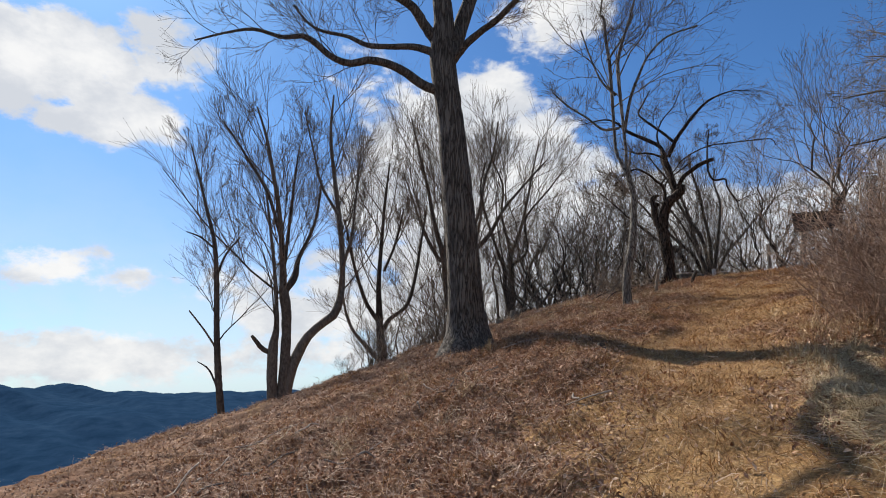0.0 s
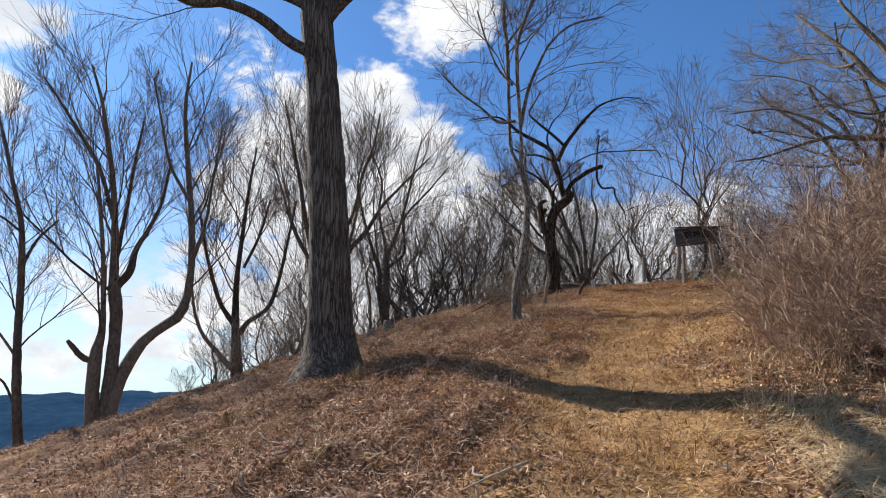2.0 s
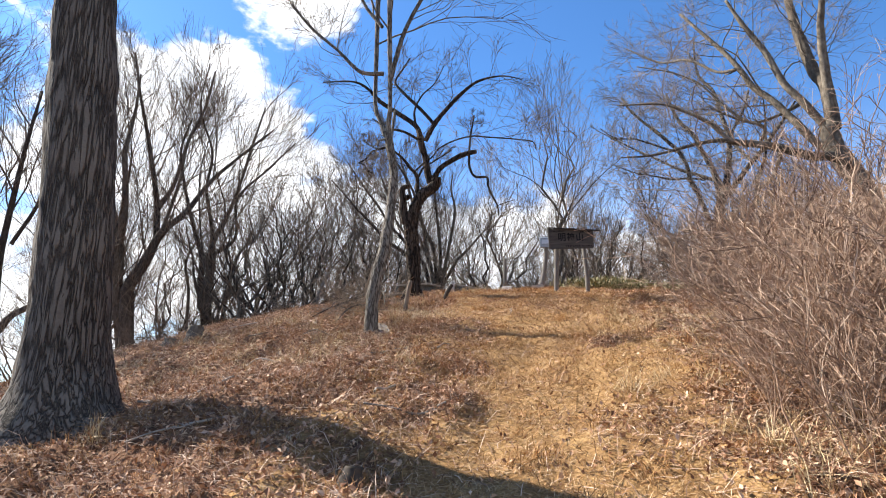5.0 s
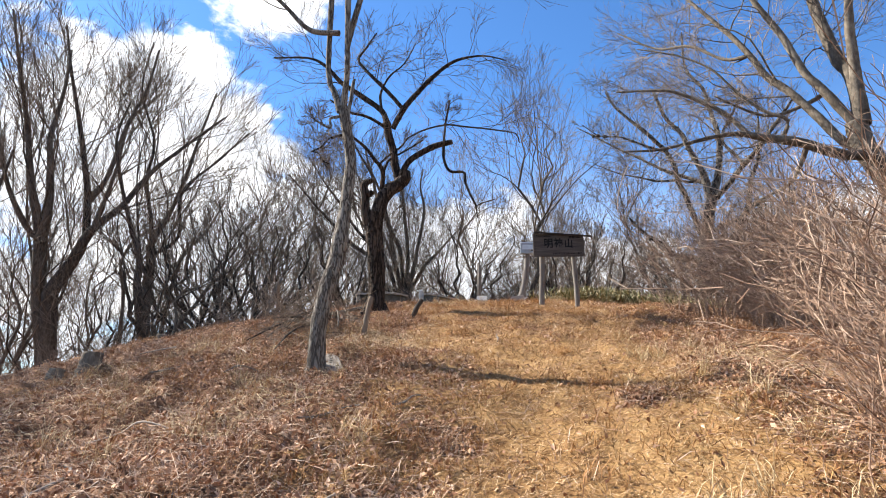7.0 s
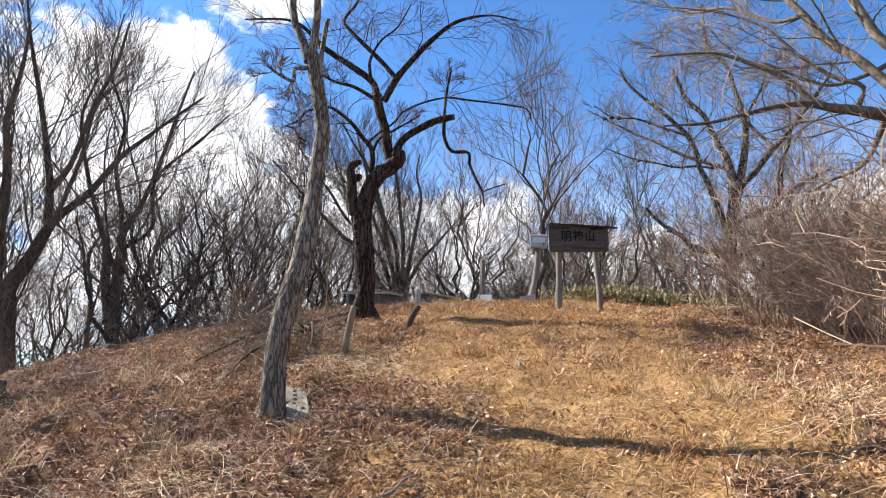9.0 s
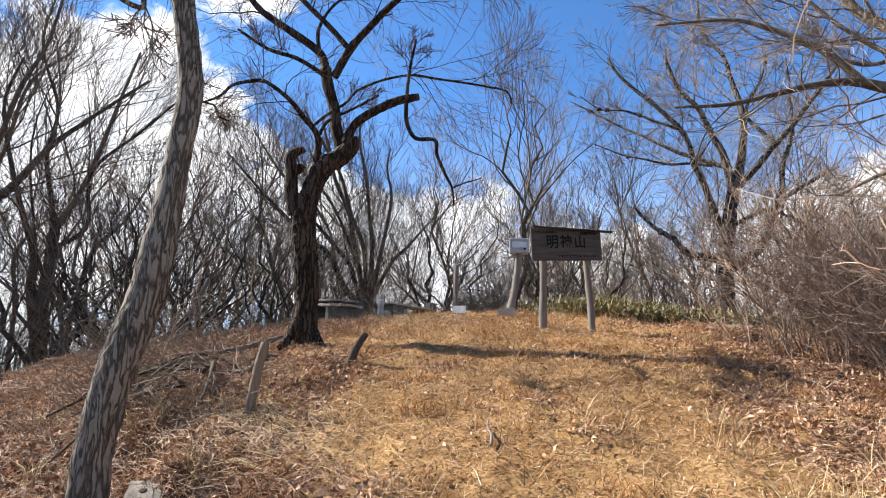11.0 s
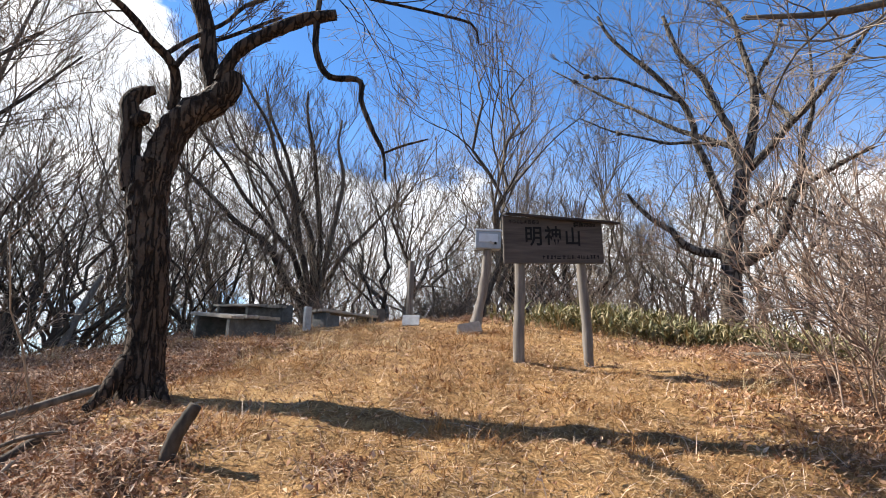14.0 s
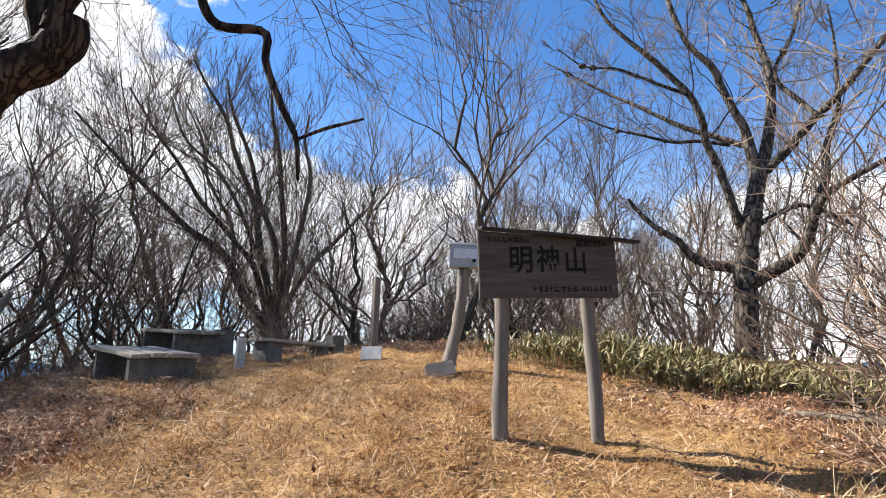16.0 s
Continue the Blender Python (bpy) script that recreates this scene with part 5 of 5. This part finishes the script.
def lettering(name, text, size, at, mat, parent, squeeze=1.0, lean=0.0):
    cu = bpy.data.curves.new(name, "FONT")
    cu.body, cu.size, cu.extrude, cu.align_x, cu.align_y = text, size, 0.0015, "CENTER", "CENTER"
    cu.offset = size * 0.021
    tmp = new("letters_source", cu)
    bpy.context.view_layer.update()
    me = bpy.data.meshes.new_from_object(tmp.evaluated_get(bpy.context.evaluated_depsgraph_get()))
    bpy.data.objects.remove(tmp)
    me.name = name
    me.transform(pose(*at, 90, lean, 0) @ Matrix.Diagonal((squeeze, 1, 1, 1)))
    me.materials.clear()
    me.materials.append(mat)
    return part(name, me, parent, "black painted writing")


def ground_at(x, y, sink=0.0):
    return (x, y, float(gz(x, y)) - sink)


def summit_sign():
    s = thing("summit_sign", (10.46, 16.59, 4.745), "weathered wooden summit sign board with a small roof on two posts", "sign", turn=-27.9)
    dz = float(gz(10.46, 16.59)) - 4.745
    dr = float(gz(11.16, 16.22)) - 4.745
    part("post", pole([(0, 0.03, dz - 0.3, 0.066), (0.0, 0.03, 0.3, 0.062), (0.03, 0.04, 0.8, 0.056), (0.03, 0.04, 1.62, 0.054)], 16, WEATHERED, 1), s, "peeled round log post")
    part("post", pole([(0.8, 0.03, dr - 0.3, 0.062), (0.79, 0.03, 0.4, 0.056), (0.76, 0.04, 1.0, 0.052), (0.76, 0.04, 1.62, 0.05)], 16, WEATHERED, 2), s, "peeled round log post")
    lean = -1.3
    panel = block((1.14, 0.035, 0.54), (0.415, -0.045, 1.375), 0.006, (0, lean, 0), BOARD_WOOD, "board", 0.0015, 3, 5)
    for v in panel.vertices:
        if v.co.z > 1.3:
            v.co.z -= 0.055 * (v.co.x + 0.16)
    board = part("board", panel, s)
    part("roof", block((1.34, 0.17, 0.026), (0.5, -0.06, 1.622), 0.005, (10, 2.9, 0), ROOF_WOOD, "roof", 0.003, 4, 8), s, "dark narrow roof plank")
    part("edge_strip", block((0.03, 0.05, 0.545), (-0.16, -0.042, 1.36), 0.005, (0, lean, 0), BOARD_WOOD, "edge_strip", 0.001, 5), s)
    y = -0.0645
    lettering("lettering", "明", 0.235, (0.17, y, 1.395), INK, board, 0.9, lean)
    lettering("lettering", "神", 0.225, (0.40, y, 1.405), INK, board, 0.9, lean)
    lettering("lettering", "山", 0.225, (0.63, y, 1.40), INK, board, 0.9, lean)
    lettering("lettering", "うつくしま百名山", 0.045, (0.06, y, 1.565), INK, board, 1.0, lean)
    lettering("lettering", "標高752m", 0.062, (0.77, y, 1.555), INK, board, 1.0, lean)
    r = random.Random(8)
    x = 0.27
    while x < 0.93:
        w = r.uniform(0.025, 0.05)
        bm = bmesh.new()
        for _ in range(3):
            a = bmesh.ops.create_cube(bm, size=1.0)["verts"]
            tall = r.random() < 0.5
            size = (0.007, 0.004, 0.042) if tall else (w, 0.004, 0.007)
            bmesh.ops.transform(bm, matrix=pose(x + w / 2 + r.uniform(-0.4, 0.4) * w * tall, y + 0.001, 1.172 + (x - 0.27) * 0.03 + (0 if tall else r.uniform(-0.02, 0.02))) @ Matrix.Diagonal((*size, 1)), verts=a)
        me = bpy.data.meshes.new("writing_mark")
        bm.to_mesh(me)
        bm.free()
        me.materials.append(INK)
        part("writing_mark", me, board)
        x += w + 0.012


def box_post():
    x, y, z = ground_at(11.83, 19.02)
    s = thing("box_post", (x, y, z), "leaning weathered wooden post carrying a small grey metal box", "post", turn=-36)
    part("post", pole([(-0.02, 0, -0.25, 0.1), (0.0, 0, 0.15, 0.085), (0.1, 0, 0.6, 0.075), (0.16, 0, 1.0, 0.072), (0.2, 0, 1.36, 0.07)], 10, WEATHERED, 5, 0.07), s)
    box = part("box", block((0.4, 0.2, 0.28), (0.2, -0.02, 1.48), 0.012, (0, 2, 0), METAL, "box"), s, "grey metal box")
    part("lid", block((0.42, 0.22, 0.03), (0.2, -0.02, 1.63), 0.006, (-4, 2, 0), METAL_PALE, "lid"), box)
    part("panel", block((0.3, 0.012, 0.13), (0.2, -0.127, 1.51), 0.004, (0, 2, 0), METAL_PALE, "panel"), box, "pale panel with a latch")
    part("latch", block((0.07, 0.02, 0.03), (0.25, -0.137, 1.43), 0.005, (0, 30, 0), STONE_PALE, "latch"), box)
    part("lock", block((0.04, 0.025, 0.04), (0.31, -0.135, 1.42), 0.006, (0, 0, 0), INK, "lock"), box)
    x, y, z = ground_at(11.6, 18.9)
    st = thing("foot_stone", (x, y, z), "squared brownish stone block lying tilted at the post's foot", "stone", turn=-30)
    part("stone", block((0.36, 0.26, 0.2), (0, 0, 0.05), 0.02, (-22, -10, 0), STONE_BROWN, "stone", 0.006, 4, 2), st)


def table(place, turn, length, width, height, gone=(), planks=4, label="", tilt=0.0):
    s = thing("picnic_table", place, label or "low worn table of grey planks on two concrete slab legs", "table", "tables on the summit", turn)
    s.matrix_world = pose(*place, 0, 0, turn) @ pose(0, 0, 0, 0, tilt, 0)
    for i, x in enumerate((-length * 0.36, length * 0.36)):
        part("leg", block((0.11, width * 0.92, height + 0.1), (x, 0, height / 2 - 0.05), 0.012, (0, 0, 0), CONCRETE, "leg", 0.004, i, 3), s, "concrete slab leg")
    r = random.Random(int(length * 100))
    for i in range(planks):
        if i in gone:
            continue
        w = width / planks
        cut = r.uniform(0, 0.12)
        part("plank", block((length - cut, w * 0.93, 0.05), (r.uniform(-0.04, 0.04), -width / 2 + w * (i + 0.5), height + 0.026 + r.uniform(-0.004, 0.012)), 0.009, (r.uniform(-2, 2), r.uniform(-0.6, 0.6), r.uniform(-0.6, 0.6)), PLANK_WOOD, "plank", 0.004, i, 9), s)
    return s


def tables():
    table(ground_at(8.8, 21.4, 0.05), 101, 1.5, 0.84, 0.38, (), 4, tilt=-4.5)
    table(ground_at(9.75, 23.7), 100, 1.7, 0.8, 0.42, (), 4, tilt=-3.0, label="low table of rotted grey planks on concrete legs")
    table(ground_at(11.0, 22.0), 8, 1.35, 0.5, 0.2, (), 3, tilt=3.0, label="low bench of grey planks on concrete legs")
    for x, y, w, d, h, turn in ((11.75, 22.0, 0.26, 0.2, 0.3, 20), (10.42, 21.2, 0.2, 0.16, 0.19, -20), (10.3, 23.2, 0.34, 0.12, 0.5, 5)):
        b = thing("concrete_block", ground_at(x, y), "weathered dark concrete block standing in the grass", "block", "concrete blocks on the summit", turn)
        part("block", block((w, d, h + 0.1), (0, 0, h / 2 - 0.05), 0.015, (0, 0, 0), CONCRETE, "block", 0.005, 3, 2), b)


def stakes():
    def stake(place, tip, r, mat, label, square=False):
        s = thing("stake", place, label, "stake")
        if square:
            part("post", block((2 * r, 2 * r, tip[2] + 0.15), (0, 0, tip[2] / 2 - 0.07), 0.012, (0, 2, 0), mat, "post", 0.002, 2, 3), s)
        else:
            part("post", pole([(0, 0, -0.15, r * 1.1), (tip[0] * 0.4, tip[1] * 0.4, tip[2] * 0.4, r), (*tip, r * 0.85)], 9, mat, int(r * 1000), 0.07), s)
    stake(ground_at(5.4, 14.76), (0.1, -0.05, 0.6), 0.042, STAKE_WOOD, "leaning weathered wooden stake by the path")
    stake(ground_at(6.76, 15.8), (0.16, -0.1, 0.34), 0.045, BARK_DARK, "short tilted wooden stake by the path")
    stake(ground_at(9.94, 21.19), (0, 0, 0.4), 0.055, STONE_PALE, "pale square concrete boundary marker", True)
    stake(ground_at(12.43, 21.88), (0.02, 0.0, 1.25), 0.055, WEATHERED, "tall slim grey wooden post", True)
    stake(ground_at(6.55, 26.0), (0.85, 0.5, 2.1), 0.075, WEATHERED, "leaning grey dead post on the hill's edge")
    x, y, z = ground_at(11.6, 20.55)
    p = thing("stone_plate", (x, y, z), "pale square stone plate propped up in the grass", "stone", turn=-38)
    part("plate", block((0.3, 0.05, 0.24), (0, 0, 0.08), 0.006, (-38, 0, 0), STONE_PALE, "plate", 0.002, 1, 2), p)
    x, y, z = ground_at(4.48, 13.5)
    b = thing("board", (x, y, z), "weathered grey plank with dark marks at the slim tree's foot", "board", turn=76)
    slope = math.degrees(math.atan2(float(gz(4.58, 13.9)) - float(gz(4.38, 13.1)), 0.82))
    pl = part("plank", block((0.85, 0.2, 0.035), (0, 0, 0.075), 0.008, (4, -slope, 0), PLANK_WOOD, "plank", 0.003, 1, 6), b)
    r = random.Random(2)
    for i in range(6):
        part("mark", block((0.05, 0.03, 0.004), (-0.28 + i * 0.11, r.uniform(-0.04, 0.04), 0.095 + (-0.28 + i * 0.11) * math.tan(radians(slope))), 0.001, (4, -slope, r.uniform(-30, 30)), INK, "mark"), pl)


def stumps_and_logs():
    def stump(x, y, r, h, seed, label):
        s = thing("stump", ground_at(x, y), label, "stump")
        part("stump", pole([(0, 0, -0.2, r * 1.5), (0, 0, 0.02, r * 1.25), (0.01, 0, h * 0.5, r), (0.02, 0.01, h, r * 0.95)], 14, BARK_DARK, seed, 0.08), s)
    stump(2.0, 16.5, 0.14, 0.3, 3, "dark rotten tree stump in the litter")
    stump(1.6, 16.6, 0.1, 0.14, 4, "low cut tree stump in the litter")
    stump(3.3, 20.6, 0.14, 0.16, 5, "low dark tree stump on the hill's edge")
    stump(2.2, 8.3, 0.06, 0.1, 7, "small dark rotten stump in the litter")
    lg = thing("log", ground_at(13.6, 15.5), "weathered pale broken branch lying on the grass", "log", turn=-68)
    part("log", pole([(-0.42, 0, 0.05, 0.04), (-0.1, 0.03, 0.06, 0.045), (0.2, 0, 0.05, 0.05), (0.5, -0.04, 0.04, 0.035)], 9, BARK_PALE, 6, 0.08), lg)
    part("side_branch", pole([(0.1, 0, 0.06, 0.03), (0.28, 0.12, 0.1, 0.024), (0.42, 0.16, 0.07, 0.018)], 7, BARK_PALE, 8, 0.08), lg)


def fallen_branches():
    rng = np.random.default_rng(4)
    runs = [((6.6, 17.6), [(0, 0, .14, .035), (-.7, -.35, .16, .03), (-1.4, -.6, .2, .022), (-2.2, -1.0, .14, .012)]),
            ((6.2, 16.9), [(0, 0, .1, .03), (-.5, -.7, .12, .026), (-1.1, -1.0, .22, .02), (-1.8, -1.1, .34, .01)]),
            ((5.6, 17.6), [(0, 0, .08, .028), (-.6, -.6, .14, .024), (-1.1, -1.4, .16, .016), (-1.4, -2.0, .1, .008)])]
    for _ in range(8):
        f, way, long_ = rng.uniform(0, 1), radians(rng.uniform(195, 265)), rng.uniform(0.8, 1.7)
        up, thick, sway = rng.uniform(0.08, 0.3), rng.uniform(0.014, 0.032), rng.normal(0, 0.18)
        runs.append(((6.7 - 1.5 * f + rng.normal(0, 0.25), 17.3 - 1.5 * f + rng.normal(0, 0.3)),
                     [(math.cos(way + sway * t) * long_ * t, math.sin(way + sway * t) * long_ * t, 0.06 + up * math.sin(2.6 * t), thick * (1 - 0.7 * t)) for t in (0, 0.35, 0.7, 1.0)]))
    for base, run in runs:
        x, y, z = ground_at(*base)
        s = thing("fallen_branch", (x, y, z), "fallen dead branch with bare side twigs lying on the slope", "branch", "fallen branches below the gnarled tree")
        pts = [(a, b, c + float(gz(x + a, y + b)) - z, r) for a, b, c, r in run]
        part("stem", pole(pts, 8, BARK_DARK, 9, 0.1, "stem"), s)
        c = resample(pts, 14)[None]
        bP, bR = sprout(c[..., :3], c[..., 3], 16, rng, 0.5, (25, 75), 0.14, 6, 0.16, 0.2, 0.5, 0.3)
        tP, tR = sprout(bP, bR, 6, rng, 0.6, (25, 70), 0.08, 4, 0.16, 0.2, 0.7, 0.4)
        part("spray", mesh_from("spray", *joined([tubes(bP, bR, 5), tubes(tP, np.maximum(tR, 0.003), 3)]), TWIG_GREY), s)


summit_sign()
box_post()
tables()
stakes()
stumps_and_logs()
fallen_branches()


# ---- tufts, bamboo grass and the like ----
def tuft_places(cx, cy, wx, wy, count, turn=0.0):
    c, s = math.cos(radians(turn)), math.sin(radians(turn))
    u, v = cover_rng.normal(0, wx, count), cover_rng.normal(0, wy, count)
    x, y = cx + u * c - v * s, cy + u * s + v * c
    return np.column_stack([x, y, gz(x, y)])


def long_grass():
    """Pale uncut grass beside the path, in clumps."""
    spots = []
    for cx, cy, wx, wy, clumps, turn in ((3.75, 5.1, 0.35, 0.9, 26, -20), (4.6, 6.6, 0.4, 0.7, 18, -25), (6.2, 8.7, 0.5, 0.9, 16, -35), (7.9, 11.0, 0.5, 0.9, 14, -40), (3.0, 12.2, 0.9, 0.9, 10, 0), (1.4, 13.4, 1.2, 1.2, 16, 0), (4.6, 15.0, 0.8, 0.8, 10, 0), (2.9, 16.0, 1.0, 1.0, 14, 0), (12.6, 14.6, 0.8, 0.6, 8, 0), (-0.6, 6.4, 1.0, 1.6, 10, 0), (9.0, 19.6, 1.6, 1.2, 14, 0)):
        for q in tuft_places(cx, cy, wx, wy, clumps, turn):
            spots.append(tuft_places(q[0], q[1], 0.07, 0.07, 50))
    p = np.concatenate(spots)
    stuff("long_grass", blades(p, (0.14, 0.4), (0.003, 0.006), 48), PALE_GRASS, "clumps of pale uncut dry grass beside the path", "grass")


def straw_heap():
    """Long pale straw lying combed flat beside the path."""
    sets = []
    for cx, cy, wx, wy, count, way in ((3.2, 4.75, 0.17, 0.45, 1900, -55), (3.7, 5.8, 0.2, 0.35, 350, -40), (3.05, 3.9, 0.16, 0.35, 450, -70), (3.2, 12.4, 0.4, 0.4, 220, -60), (5.2, 14.5, 0.35, 0.5, 420, -60), (7.9, 10.3, 0.5, 0.5, 350, -50), (1.0, 14.0, 0.8, 0.6, 250, -60)):
        p = tuft_places(cx, cy, wx, wy, count, -25)
        n = len(p)
        a = np.radians(cover_rng.normal(way, 24, n))
        L = cover_rng.uniform(0.15, 0.5, n)
        t = np.linspace(0, 1, 6)[None, :]
        px, py = p[:, :1] + np.cos(a)[:, None] * L[:, None] * t, p[:, 1:2] + np.sin(a)[:, None] * L[:, None] * t
        lift = cover_rng.uniform(0.01, 0.07, n)[:, None] * np.sin(t * 3.0) + 0.012
        P = np.stack([px + 0.03 * cover_rng.normal(size=(n, 1)) * t ** 2, py, gz(px, py) + lift], -1)
        sets.append(tubes(P, np.full(P.shape[:2], 0.0021) * np.linspace(1, 0.5, 6)[None], 3))
    v, f = joined(sets)
    stuff("flattened_straw", (v, f), PALE_GRASS, "long pale dry straw lying combed flat beside the path", "grass")


def dry_clumps():
    """Low orange clumps of dead grass in the litter."""
    p = scatter(1900, lambda x, y: 1.0 - 0.5 * lawn(x, y), 5.0, 0.3)
    spots = [tuft_places(q[0], q[1], 0.1, 0.1, 60) for q in p]
    stuff("grass_clumps", blades(np.concatenate(spots), (0.07, 0.2), (0.003, 0.006), 52), RUSTY, "low orange clumps of dead grass in the litter", "grass")


def bamboo_grass():
    """A low hedge of bamboo grass along the summit's edge."""
    n = 2300
    f = cover_rng.uniform(0, 1, n)
    line = np.array([(12.9, 18.7), (13.4, 17.2), (14.2, 16.2), (14.9, 15.2), (15.6, 13.8)])
    x = np.interp(f * 4, np.arange(5), line[:, 0]) + np.abs(cover_rng.normal(0, 1.3, n))
    y = np.interp(f * 4, np.arange(5), line[:, 1]) + np.abs(cover_rng.normal(0, 0.9, n))
    root = np.column_stack([x, y, gz(x, y)])
    h = cover_rng.uniform(0.06, 0.34, n)
    a = cover_rng.uniform(0, 6.28, n)
    top = root + np.stack([np.cos(a) * h * 0.25, np.sin(a) * h * 0.25, h], -1)
    P = np.stack([root, (root + top) / 2 + np.array([0, 0, 0.03]), top], 1)
    cane = tubes(P, np.full((n, 3), 0.003), 3)
    tips = np.concatenate([top, P[:, 1], top, top * 0.7 + root * 0.3, top * 0.85 + root * 0.15])
    lv, lf = blades(tips, (0.12, 0.24), (0.016, 0.03), 42)
    k = len(cane[0])
    me = mesh_from("bamboo_grass", np.concatenate([cane[0], lv]), [cane[1]] + [g + k for g in lf], SASA)
    tagged(new("bamboo_grass", me), "low green and straw bamboo grass at the clearing's edge", "bamboo grass", kind="stuff")


def burls():
    """Dark lumps on the limbs of the large sunlit tree."""
    rng = np.random.default_rng(6)
    for line in nest_tree.lines[1:]:
        for _ in range(3):
            i = int(rng.integers(4, 13))
            r = rng.uniform(0.04, 0.09)
            bm = bmesh.new()
            bmesh.ops.create_icosphere(bm, subdivisions=2, radius=r)
            for v in bm.verts:
                v.co *= 1 + 0.45 * noise.noise(v.co * 9 + Vector((i, r * 50, 0)))
            bmesh.ops.transform(bm, matrix=Matrix.Translation(line[i, :3]) @ Matrix.Diagonal((1, 1, rng.uniform(0.7, 1.4), 1)), verts=bm.verts)
            me = bpy.data.meshes.new("burl")
            bm.to_mesh(me)
            bm.free()
            me.materials.append(BARK_DARK)
            part("burl", me, nest_tree.root, "dark clump in the crown")


def loose_twigs():
    """Single sticks lying about on the slope."""
    rng = np.random.default_rng(17)
    for k in range(46):
        f = rng.uniform(0, 1)
        x, y = 7.5 * f + rng.normal(-1.6, 1.5), 4.5 + 13 * f + rng.normal(0, 1.2)
        a, L = rng.uniform(0, 6.28), rng.uniform(0.25, 0.9)
        pts = []
        for s in np.linspace(-0.5, 0.5, 4):
            px, py = x + math.cos(a) * L * s + rng.normal(0, 0.02), y + math.sin(a) * L * s + rng.normal(0, 0.02)
            pts.append((px - x, py - y, float(gz(px, py)) - float(gz(x, y)) + 0.03 + rng.uniform(0, 0.03), rng.uniform(0.006, 0.012)))
        s = thing("stick", ground_at(x, y), "pale dry stick lying in the leaf litter", "stick", "sticks in the litter")
        part("stick", pole(pts, 6, WEATHERED if k % 2 else STONE_BROWN, k, 0.05, "stick"), s)


long_grass()
straw_heap()
dry_clumps()
bamboo_grass()
burls()
loose_twigs()
